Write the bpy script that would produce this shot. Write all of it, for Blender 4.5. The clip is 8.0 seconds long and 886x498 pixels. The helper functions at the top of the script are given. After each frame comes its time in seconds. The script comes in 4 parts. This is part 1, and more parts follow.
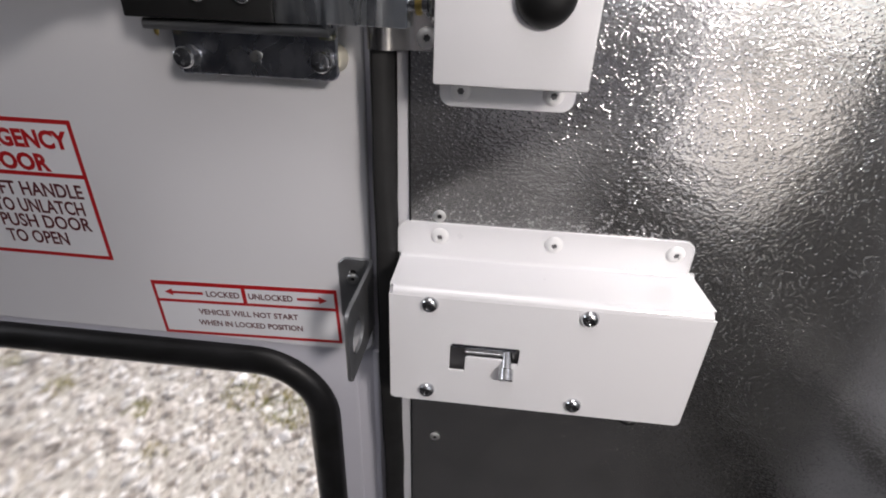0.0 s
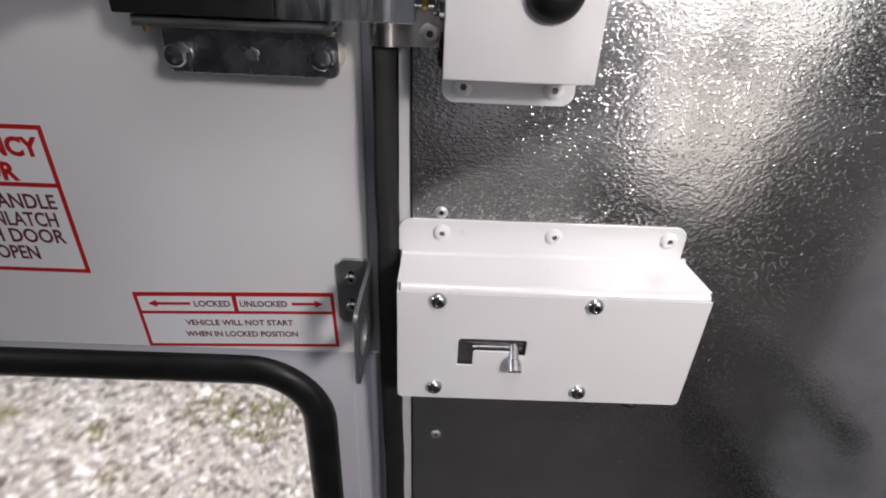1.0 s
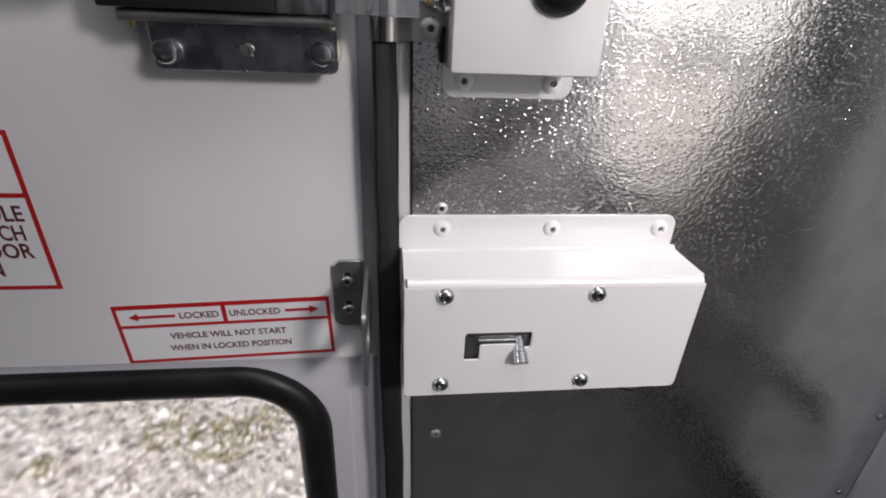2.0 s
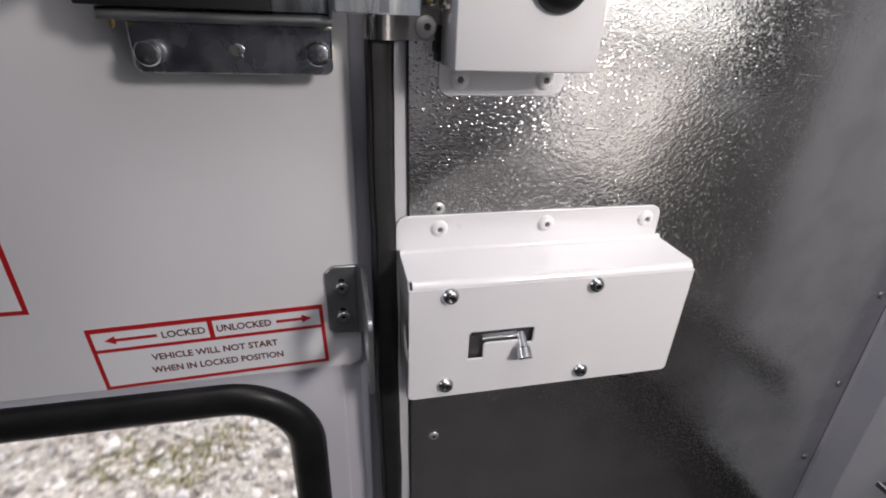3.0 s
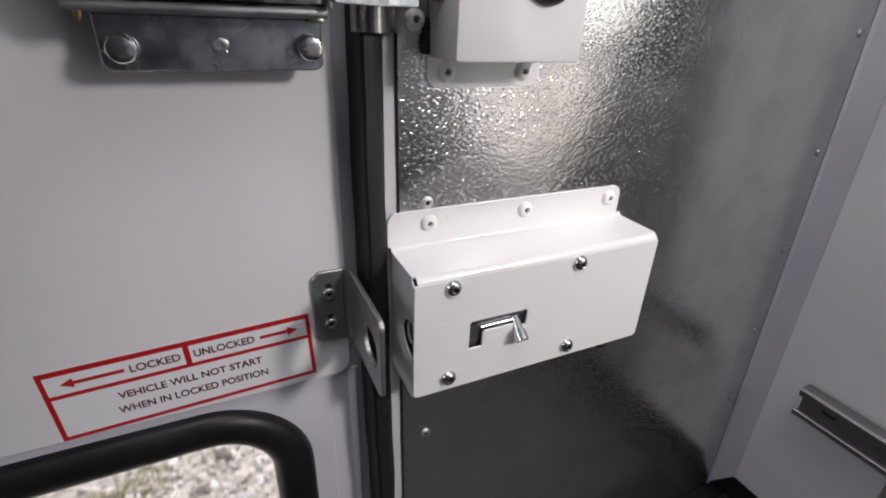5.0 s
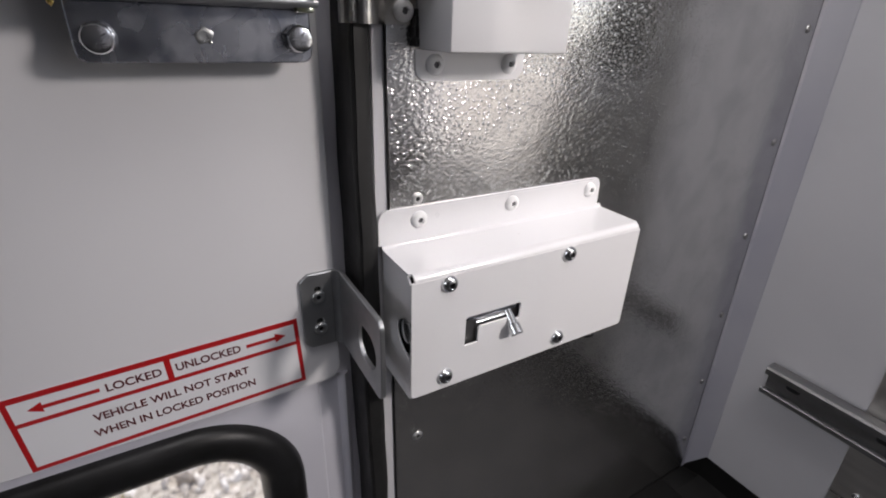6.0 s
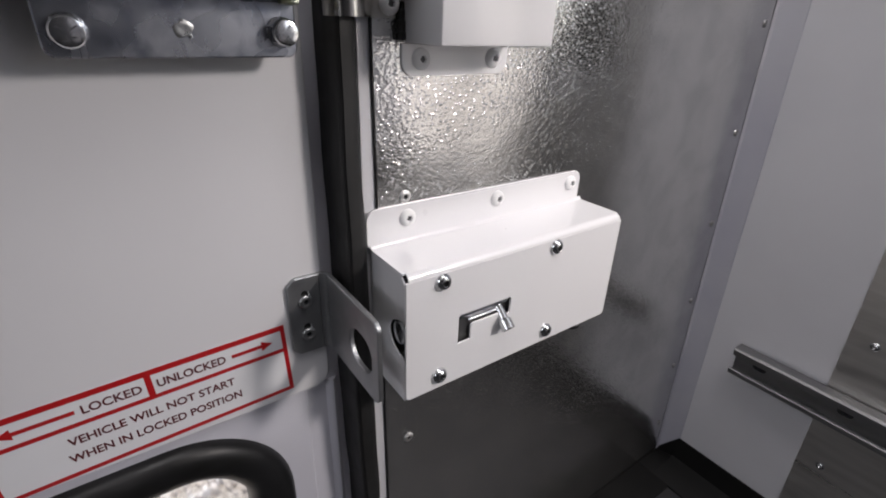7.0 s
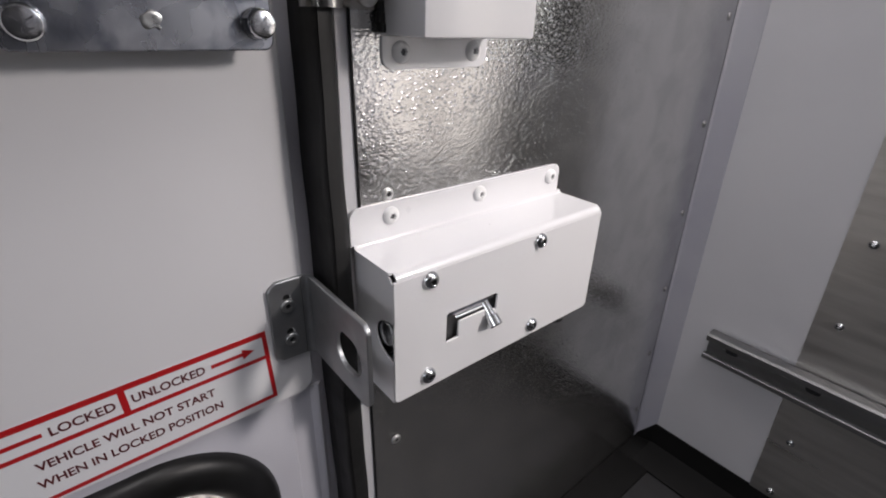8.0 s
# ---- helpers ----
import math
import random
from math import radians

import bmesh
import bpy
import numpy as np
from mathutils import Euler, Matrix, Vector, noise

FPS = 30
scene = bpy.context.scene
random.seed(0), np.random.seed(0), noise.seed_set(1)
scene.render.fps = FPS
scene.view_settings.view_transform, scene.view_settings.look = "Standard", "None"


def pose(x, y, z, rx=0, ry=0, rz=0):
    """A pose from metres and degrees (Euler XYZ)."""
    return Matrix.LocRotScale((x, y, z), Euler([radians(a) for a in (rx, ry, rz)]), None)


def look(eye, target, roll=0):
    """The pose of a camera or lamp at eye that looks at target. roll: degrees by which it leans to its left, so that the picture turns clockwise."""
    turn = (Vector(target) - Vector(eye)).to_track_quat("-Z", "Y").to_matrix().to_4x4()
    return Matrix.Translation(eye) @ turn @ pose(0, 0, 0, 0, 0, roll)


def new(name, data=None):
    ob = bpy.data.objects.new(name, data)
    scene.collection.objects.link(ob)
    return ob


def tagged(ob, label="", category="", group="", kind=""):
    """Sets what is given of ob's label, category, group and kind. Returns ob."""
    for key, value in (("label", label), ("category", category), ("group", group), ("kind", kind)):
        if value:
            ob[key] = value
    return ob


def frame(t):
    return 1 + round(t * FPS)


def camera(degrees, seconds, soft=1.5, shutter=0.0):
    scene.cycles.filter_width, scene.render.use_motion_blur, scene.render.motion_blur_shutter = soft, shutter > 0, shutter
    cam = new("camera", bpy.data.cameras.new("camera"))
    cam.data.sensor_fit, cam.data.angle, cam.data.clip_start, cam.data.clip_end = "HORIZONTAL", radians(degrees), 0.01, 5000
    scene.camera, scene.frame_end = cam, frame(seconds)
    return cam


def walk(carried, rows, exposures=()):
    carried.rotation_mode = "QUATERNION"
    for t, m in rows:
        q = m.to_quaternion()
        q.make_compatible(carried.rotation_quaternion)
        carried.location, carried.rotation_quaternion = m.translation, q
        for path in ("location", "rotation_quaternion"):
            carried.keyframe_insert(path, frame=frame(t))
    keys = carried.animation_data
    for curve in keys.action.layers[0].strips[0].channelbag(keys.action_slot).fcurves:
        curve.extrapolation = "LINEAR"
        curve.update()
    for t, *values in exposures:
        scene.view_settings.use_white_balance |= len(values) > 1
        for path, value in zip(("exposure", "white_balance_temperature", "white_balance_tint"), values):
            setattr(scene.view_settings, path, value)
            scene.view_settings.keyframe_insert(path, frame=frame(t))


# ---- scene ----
cam = camera(85.6, 8.0, soft=1.9)
PATH = [
    (0, (0.056, -0.315, 0.653), (-0.087, 1.45, -0.277), 2.5),
    (0.5, (0.04, -0.317, 0.651), (-0.019, 1.454, -0.275), 2.6),
    (1, (0.024, -0.319, 0.649), (0.054, 1.457, -0.27), 2.6),
    (1.5, (0.007, -0.32, 0.645), (0.129, 1.46, -0.259), 2.7),
    (3, (-0.041, -0.312, 0.639), (0.366, 1.434, -0.246), 2.4),
    (3.5, (-0.058, -0.307, 0.638), (0.45, 1.412, -0.249), 2.5),
    (4, (-0.073, -0.303, 0.638), (0.529, 1.386, -0.25), 2.4),
    (5.5, (-0.111, -0.29, 0.628), (0.745, 1.301, -0.229), 2.3),
    (6, (-0.12, -0.283, 0.624), (0.812, 1.271, -0.222), 2.2),
    (6.5, (-0.128, -0.276, 0.622), (0.875, 1.233, -0.223), 2.1),
    (7, (-0.134, -0.269, 0.621), (0.929, 1.198, -0.227), 2.1),
    (7.5, (-0.137, -0.263, 0.619), (0.978, 1.164, -0.229), 1.9),
    (8, (-0.139, -0.258, 0.618), (1.021, 1.129, -0.236), 1.9),
]
walk(cam, [(t, look(eye, target, roll)) for t, eye, target, roll in PATH], [(0.0, -0.14, 6555, 15), (8.0, -0.10, 6555, 15)])

# ---- world, sun, large lights ----
world = bpy.data.worlds.new("world")
scene.world = world
world.use_nodes = True
wn = world.node_tree.nodes
sky = wn.new("ShaderNodeTexSky")
sky.sky_type = "NISHITA"
sky.sun_disc = False
sky.sun_elevation = radians(52)
sky.sun_rotation = radians(16)
wn["Background"].inputs["Strength"].default_value = 0.15
world.node_tree.links.new(sky.outputs[0], wn["Background"].inputs["Color"])

sun = new("sun", bpy.data.lights.new("sun", "SUN"))
sun.data.energy = 4.8
sun.data.angle = radians(6)
sun.data.color = (1.0, 0.96, 0.9)
sun.matrix_world = look((0.41, 1.4, 1.86), (0, 0, 0))


def opening_light(name, eye, target, w, h, power, colour=(1.0, 0.98, 0.95), spread=180):
    """An area lamp set in one opening of the walls or the ceiling."""
    ob = new(name, bpy.data.lights.new(name, "AREA"))
    ob.data.shape = "RECTANGLE"
    ob.data.size, ob.data.size_y, ob.data.energy, ob.data.color = w, h, power, colour
    ob.data.spread = radians(spread)
    ob.matrix_world = look(eye, target)
    return ob


# key lamp placed from the direction of cast shadows; the source itself is unseen
opening_light("near_window_key", (0.522, -0.82, 0.96), (0.30, 0.0, 0.45), 0.13, 0.13, 2.5, (1.0, 0.945, 0.885), 100)
opening_light("near_window_skylight", (0.540, -0.5925, 0.87), (-0.5, -0.5925, 0.818), 0.585, 0.54, 1.05, (1.0, 0.96, 0.90))
opening_light("near_window_groundlight", (0.555, -0.655, 0.435), (-0.5, -0.655, 0.382), 0.44, 0.24, 0.21, (1.0, 0.93, 0.80))
# fill lamps added overhead and at both sides; their openings are unseen
opening_light("overhead_fill", (0.06, -0.50, 1.87), (0.06, -0.50, 0.0), 0.52, 0.52, 8.0, (1.0, 0.98, 0.96))
opening_light("right_fill", (0.52, -1.43, 1.10), (-0.5, -1.43, 1.10), 0.62, 0.54, 1.0, (0.97, 0.98, 1.0))
opening_light("left_fill", (-1.78, -0.60, 1.05), (-0.7, -0.60, 1.05), 0.62, 0.54, 5.2, (0.97, 0.98, 1.0))


# ---- materials ----
def material(name, colour, rough=0.4, metal=0.0, bump=None, tint=None, rough_var=None, coat=0.0, spec=0.5, stretch=None):
    """bump: rows of (scale, detail, distortion, height in metres); tint: (scale, second colour, share);
    rough_var: (scale, amount); stretch: scales along the axes, for a brushed grain."""
    m = bpy.data.materials.new(name)
    m.use_nodes = True
    nt = m.node_tree
    n, ln = nt.nodes, nt.links
    b = n["Principled BSDF"]
    b.inputs["Base Color"].default_value = (*colour, 1)
    b.inputs["Roughness"].default_value = rough
    b.inputs["Metallic"].default_value = metal
    b.inputs["Coat Weight"].default_value = coat
    b.inputs["Coat Roughness"].default_value = 0.08
    b.inputs["Specular IOR Level"].default_value = spec
    tc = n.new("ShaderNodeTexCoord")
    place = tc.outputs["Object"]
    if stretch:
        mp = n.new("ShaderNodeMapping")
        mp.inputs["Scale"].default_value = stretch
        ln.new(place, mp.inputs["Vector"])
        place = mp.outputs[0]

    def noise_tex(scale, detail=2.0, distortion=0.0):
        t = n.new("ShaderNodeTexNoise")
        t.inputs["Scale"].default_value = scale
        t.inputs["Detail"].default_value = detail
        t.inputs["Distortion"].default_value = distortion
        ln.new(place, t.inputs["Vector"])
        return t

    if tint:
        scale, second, low, high = tint
        t = noise_tex(scale, 5.0, 0.4)
        r = n.new("ShaderNodeMapRange")
        r.inputs["From Min"].default_value, r.inputs["From Max"].default_value = low, high
        ln.new(t.outputs["Fac"], r.inputs["Value"])
        mix = n.new("ShaderNodeMix")
        mix.data_type = "RGBA"
        mix.inputs[6].default_value, mix.inputs[7].default_value = (*colour, 1), (*second, 1)
        ln.new(r.outputs[0], mix.inputs[0])
        ln.new(mix.outputs[2], b.inputs["Base Color"])
    if rough_var:
        t = noise_tex(rough_var[0], 6.0, 0.8)
        r = n.new("ShaderNodeMapRange")
        r.inputs["From Min"].default_value, r.inputs["From Max"].default_value = 0.3, 0.7
        r.inputs["To Min"].default_value, r.inputs["To Max"].default_value = max(0.02, rough - rough_var[1]), rough + rough_var[1]
        ln.new(t.outputs["Fac"], r.inputs["Value"])
        ln.new(r.outputs[0], b.inputs["Roughness"])
    last = None
    for scale, detail, distortion, height in bump or ():
        t = noise_tex(scale, detail, distortion)
        bp = n.new("ShaderNodeBump")
        bp.inputs["Strength"].default_value = 1.0
        bp.inputs["Distance"].default_value = height
        ln.new(t.outputs["Fac"], bp.inputs["Height"])
        if last:
            ln.new(last.outputs[0], bp.inputs["Normal"])
        last = bp
    if last:
        ln.new(last.outputs[0], b.inputs["Normal"])
    return m


def stucco_aluminium():
    """Embossed aluminium sheet: bright metal with a shallow pebbled relief."""
    m = material("stucco_aluminium", (0.66, 0.66, 0.655), 0.155, 0.965, rough_var=(16.0, 0.02), tint=(22, (0.55, 0.55, 0.55), 0.42, 0.68))
    n, ln = m.node_tree.nodes, m.node_tree.links
    tc = next(x for x in n if x.type == "TEX_COORD")
    mp = n.new("ShaderNodeMapping")
    mp.inputs["Scale"].default_value = (0.72, 1.0, 1.28)
    ln.new(tc.outputs["Object"], mp.inputs["Vector"])
    last = None
    # scale, detail, distortion, lower and upper step, height
    for scale, detail, distortion, low, high, height in ((5.0, 1.0, 0.3, 0.0, 1.0, 0.0020), (60.0, 1.0, 0.4, 0.2, 0.8, 0.00010), (380.0, 1.0, 0.4, 0.25, 0.75, 0.00005), (620.0, 0.3, 0.2, 0.62, 0.74, 0.00005), (300.0, 0.8, 0.3, 0.47, 0.59, 0.000028)):
        t = n.new("ShaderNodeTexNoise")
        t.inputs["Scale"].default_value, t.inputs["Detail"].default_value, t.inputs["Distortion"].default_value = scale, detail, distortion
        ln.new(mp.outputs[0], t.inputs["Vector"])
        r = n.new("ShaderNodeMapRange")
        r.interpolation_type = "SMOOTHSTEP"
        r.inputs["From Min"].default_value, r.inputs["From Max"].default_value = low, high
        ln.new(t.outputs["Fac"], r.inputs["Value"])
        bp = n.new("ShaderNodeBump")
        bp.inputs["Strength"].default_value = 1.0
        bp.inputs["Distance"].default_value = height
        ln.new(r.outputs[0], bp.inputs["Height"])
        if last:
            ln.new(last.outputs[0], bp.inputs["Normal"])
        last = bp
    # small separate domes, scattered over the sheet
    t = n.new("ShaderNodeTexVoronoi")
    t.inputs["Scale"].default_value = 350.0
    ln.new(mp.outputs[0], t.inputs["Vector"])
    r = n.new("ShaderNodeMapRange")
    r.interpolation_type = "SMOOTHERSTEP"
    r.inputs["From Min"].default_value, r.inputs["From Max"].default_value = 0.38, 0.03
    ln.new(t.outputs["Distance"], r.inputs["Value"])
    bp = n.new("ShaderNodeBump")
    bp.inputs["Strength"].default_value = 1.0
    bp.inputs["Distance"].default_value = 0.00016
    ln.new(r.outputs[0], bp.inputs["Height"])
    ln.new(last.outputs[0], bp.inputs["Normal"])
    ln.new(bp.outputs[0], n["Principled BSDF"].inputs["Normal"])
    # a less metallic, slightly rougher patch over the interlock box, with a slanting upper edge
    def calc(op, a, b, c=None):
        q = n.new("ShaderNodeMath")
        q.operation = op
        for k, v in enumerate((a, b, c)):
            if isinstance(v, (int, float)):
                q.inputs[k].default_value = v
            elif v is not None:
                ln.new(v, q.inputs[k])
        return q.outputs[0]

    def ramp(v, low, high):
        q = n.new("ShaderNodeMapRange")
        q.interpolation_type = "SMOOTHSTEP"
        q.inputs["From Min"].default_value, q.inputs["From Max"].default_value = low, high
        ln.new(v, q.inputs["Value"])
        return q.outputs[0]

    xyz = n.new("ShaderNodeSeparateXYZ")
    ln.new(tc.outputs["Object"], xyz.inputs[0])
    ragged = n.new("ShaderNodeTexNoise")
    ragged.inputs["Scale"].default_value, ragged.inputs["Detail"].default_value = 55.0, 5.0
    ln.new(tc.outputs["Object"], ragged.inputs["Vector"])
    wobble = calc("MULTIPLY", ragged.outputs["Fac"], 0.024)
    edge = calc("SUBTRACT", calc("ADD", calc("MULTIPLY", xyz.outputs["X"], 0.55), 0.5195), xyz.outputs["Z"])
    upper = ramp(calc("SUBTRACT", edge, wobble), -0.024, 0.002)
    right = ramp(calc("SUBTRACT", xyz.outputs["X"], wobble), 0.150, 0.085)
    dull_patch = calc("MULTIPLY", upper, right)
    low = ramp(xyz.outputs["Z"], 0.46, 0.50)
    dull_patch = calc("MULTIPLY", dull_patch, low)
    ln.new(calc("SUBTRACT", 0.965, calc("MULTIPLY", dull_patch, 0.18)), n["Principled BSDF"].inputs["Metallic"])
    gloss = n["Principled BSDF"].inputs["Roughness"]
    ln.new(calc("ADD", gloss.links[0].from_socket, calc("MULTIPLY", dull_patch, 0.05)), gloss)
    return m


def glass_material():
    m = bpy.data.materials.new("window_glass")
    m.use_nodes = True
    n, ln = m.node_tree.nodes, m.node_tree.links
    n.remove(n["Principled BSDF"])
    tr, gl, mx = (n.new("ShaderNode" + k) for k in ("BsdfRefraction", "BsdfGlossy", "MixShader"))
    tr.inputs["Color"].default_value = (0.96, 0.97, 0.965, 1)
    tr.inputs["Roughness"].default_value, tr.inputs["IOR"].default_value = 0.055, 1.45
    gl.inputs["Roughness"].default_value = 0.02
    mx.inputs[0].default_value = 0.05
    ln.new(tr.outputs[0], mx.inputs[1])
    ln.new(gl.outputs[0], mx.inputs[2])
    ln.new(mx.outputs[0], n["Material Output"].inputs["Surface"])
    return m


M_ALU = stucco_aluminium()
M_ALU_PLAIN = material("mill_aluminium", (0.74, 0.72, 0.69), 0.37, 0.92, bump=[(40, 3, 0.5, 0.0004), (420, 4, 0, 0.00006)], rough_var=(60, 0.10), tint=(90, (0.60, 0.58, 0.55), 0.35, 0.70), stretch=(1.0, 0.10, 1.0))
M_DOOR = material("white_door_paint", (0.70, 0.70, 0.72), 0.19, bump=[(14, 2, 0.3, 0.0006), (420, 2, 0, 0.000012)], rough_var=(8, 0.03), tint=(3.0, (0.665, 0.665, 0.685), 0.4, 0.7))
# door skin, lower sheet and bead: darker and more lilac than the cover
M_DOOR_LOW = material("lilac_white_door", (0.61, 0.61, 0.665), 0.33, bump=[(14, 2, 0.3, 0.0006), (420, 2, 0, 0.000012)], rough_var=(8, 0.03), tint=(4.0, (0.56, 0.56, 0.63), 0.4, 0.7))
# corner post: darker and more lilac than the wall beside it
M_POST = material("lilac_grey_post", (0.54, 0.54, 0.585), 0.35, bump=[(9, 2, 0.2, 0.0008), (500, 2, 0, 0.00002)], rough_var=(10, 0.06), tint=(7.0, (0.46, 0.46, 0.53), 0.4, 0.7))
M_WALL = material("white_wall_paint", (0.72, 0.72, 0.75), 0.37, bump=[(8, 2, 0.2, 0.0008), (500, 2, 0, 0.00002)], rough_var=(10, 0.06), tint=(5.0, (0.67, 0.67, 0.70), 0.4, 0.7))
M_POWDER = material("white_powder_coat", (0.785, 0.785, 0.80), 0.30, bump=[(18, 1, 0, 0.00012)], rough_var=(9, 0.03), coat=1.0)
M_WHITE_SCREW = material("white_painted_steel", (0.82, 0.82, 0.82), 0.3, bump=[(900, 2, 0, 0.00003)])
M_NYLON = material("cream_nylon", (0.72, 0.68, 0.56), 0.45, bump=[(400, 2, 0, 0.00004)])
# dark discs for drive sockets: the recess shade is put into the colour
M_RECESS_PALE = material("star_recess_shade", (0.13, 0.13, 0.135), 0.5, bump=[(1500, 2, 0, 0.00003)])
M_RECESS = material("recess_shade", (0.03, 0.03, 0.032), 0.5, 0.6, bump=[(1500, 2, 0, 0.00003)])
M_CHROME = material("bright_steel", (0.72, 0.72, 0.72), 0.12, 1.0, bump=[(500, 2, 0.2, 0.00003)], rough_var=(200, 0.05))
M_BOLT = material("bright_zinc", (0.76, 0.77, 0.78), 0.17, 1.0, bump=[(700, 3, 0.4, 0.00003)], rough_var=(300, 0.05), tint=(260, (0.55, 0.56, 0.58), 0.45, 0.7))
M_GALV = material("streaked_zinc_plate", (0.72, 0.75, 0.76), 0.30, 1.0, bump=[(160, 4, 0.4, 0.00008)], rough_var=(90, 0.12), tint=(120, (0.42, 0.46, 0.50), 0.38, 0.64), stretch=(1.0, 1.0, 0.18))
M_LEDGE = material("rolled_zinc_ledge", (0.70, 0.72, 0.73), 0.36, 1.0, bump=[(300, 3, 0.3, 0.00005)], rough_var=(120, 0.08), tint=(70, (0.52, 0.54, 0.56), 0.4, 0.66), stretch=(0.2, 1.0, 1.0))
M_CHROMATE = material("yellow_green_chromate", (0.52, 0.53, 0.33), 0.35, 0.9, bump=[(400, 3, 0, 0.00006)], tint=(200, (0.40, 0.42, 0.36), 0.4, 0.7))
M_BRIGHT_GREY = material("grey_plated_screw", (0.50, 0.51, 0.51), 0.34, 0.95, bump=[(700, 3, 0.3, 0.00004)], rough_var=(200, 0.08))
M_DULL = material("dull_zinc", (0.74, 0.74, 0.73), 0.42, 0.9, bump=[(700, 3, 0.3, 0.00006)], rough_var=(200, 0.06))
M_STAIN = material("stainless_steel", (0.60, 0.58, 0.55), 0.19, 1.0, bump=[(300, 3, 0.5, 0.00003)], rough_var=(120, 0.03))
M_ZINC = material("zinc_plated_steel", (0.54, 0.56, 0.60), 0.27, 1.0, bump=[(240, 4, 0.5, 0.00004), (25, 2, 0.3, 0.0003)], rough_var=(40, 0.07), tint=(55, (0.30, 0.32, 0.37), 0.42, 0.66))
M_BRACKET = material("brushed_plated_bracket", (0.38, 0.39, 0.40), 0.38, 0.85, bump=[(500, 3, 0.2, 0.00004)], rough_var=(60, 0.07), tint=(45, (0.31, 0.32, 0.33), 0.4, 0.7))
M_RUBBER = material("black_rubber", (0.007, 0.007, 0.007), 0.42, bump=[(300, 4, 0, 0.00006)], rough_var=(40, 0.08), tint=(30, (0.012, 0.012, 0.013), 0.4, 0.7), spec=0.35)
M_SEAL = material("matt_black_rubber", (0.012, 0.012, 0.012), 0.58, bump=[(260, 4, 0, 0.00008)], rough_var=(30, 0.08), tint=(40, (0.018, 0.018, 0.018), 0.4, 0.7), spec=0.35)
M_EDGING = material("black_edging", (0.009, 0.009, 0.009), 0.62, bump=[(300, 4, 0, 0.0001)], tint=(30, (0.008, 0.008, 0.008), 0.4, 0.7), spec=0.15)
M_RAIL = material("anodised_aluminium", (0.34, 0.34, 0.34), 0.42, 1.0, bump=[(200, 3, 0.2, 0.00005)], rough_var=(60, 0.08), tint=(60, (0.29, 0.29, 0.30), 0.4, 0.7), stretch=(1.0, 0.15, 1.0))
M_PLASTIC = material("black_plastic", (0.010, 0.010, 0.010), 0.5, bump=[(700, 3, 0, 0.00004)])
M_FLOOR = material("dark_grey_floor_rubber", (0.026, 0.0265, 0.029), 0.6, bump=[(260, 4, 0, 0.0003)], rough_var=(20, 0.1), tint=(25, (0.027, 0.026, 0.026), 0.4, 0.7), spec=0.3)
M_PARTITION = material("blue_grey_vinyl", (0.40, 0.395, 0.42), 0.6, bump=[(300, 3, 0, 0.0003)], tint=(6, (0.32, 0.315, 0.33), 0.4, 0.7))
M_LINING = material("dark_vinyl_lining", (0.06, 0.06, 0.065), 0.6, bump=[(300, 3, 0, 0.0003)], tint=(6, (0.045, 0.045, 0.05), 0.4, 0.7))
M_CEIL = material("white_ceiling_paint", (0.78, 0.78, 0.78), 0.45, bump=[(6, 2, 0, 0.001)])
M_STICKER = material("white_vinyl", (0.74, 0.75, 0.775), 0.19, bump=[(60, 2, 0, 0.00004)], rough_var=(30, 0.03))
M_RED = material("red_vinyl_ink", (0.44, 0.014, 0.017), 0.3, tint=(80, (0.42, 0.012, 0.014), 0.4, 0.7))
M_DARKINK = material("maroon_ink", (0.10, 0.025, 0.032), 0.35, tint=(120, (0.13, 0.03, 0.03), 0.4, 0.7))
M_BRASS = material("yellow_zinc", (0.55, 0.42, 0.14), 0.35, 1.0, bump=[(400, 2, 0, 0.00005)])
M_GLASS = glass_material()
M_GRAVEL = material("pale_gravel", (0.44, 0.39, 0.335), 0.85, bump=[(60, 6, 0.4, 0.02), (14, 3, 0, 0.02)], tint=(45, (0.68, 0.63, 0.56), 0.42, 0.6))


def stone_material():
    """Pale stones, each of its own shade."""
    m = material("gravel_stone", (0.5, 0.5, 0.5), 0.8, bump=[(120, 4, 0, 0.002)])
    n, ln = m.node_tree.nodes, m.node_tree.links
    g, r = n.new("ShaderNodeNewGeometry"), n.new("ShaderNodeValToRGB")
    r.color_ramp.elements[0].color, r.color_ramp.elements[1].color = (0.36, 0.31, 0.27, 1), (0.95, 0.91, 0.87, 1)
    mid = r.color_ramp.elements.new(0.45)
    mid.color = (0.72, 0.65, 0.58, 1)
    ln.new(g.outputs["Random Per Island"], r.inputs[0])
    ln.new(r.outputs[0], n["Principled BSDF"].inputs["Base Color"])
    return m


M_STONE = stone_material()
M_GRASS = material("dry_grass", (0.30, 0.30, 0.08), 0.7, tint=(12, (0.50, 0.42, 0.20), 0.4, 0.6))


# ---- mesh helpers ----
def link(name, bm, mat, smooth=None):
    me = bpy.data.meshes.new(name)
    bmesh.ops.recalc_face_normals(bm, faces=bm.faces)
    bm.to_mesh(me)
    bm.free()
    me.materials.append(mat)
    if smooth is not None:
        me.shade_smooth()
        me.set_sharp_from_angle(angle=radians(smooth))
    return me


def thing(name, at, label, category, group="", kind=""):
    ob = new(name)
    ob.empty_display_size = 0.01
    ob.matrix_world = Matrix.Translation(at)
    return tagged(ob, label, category, group, kind)


def root_of(ob):
    m = ob.matrix_basis.copy()
    while ob.parent:
        ob = ob.parent
        m = ob.matrix_basis @ m
    return m


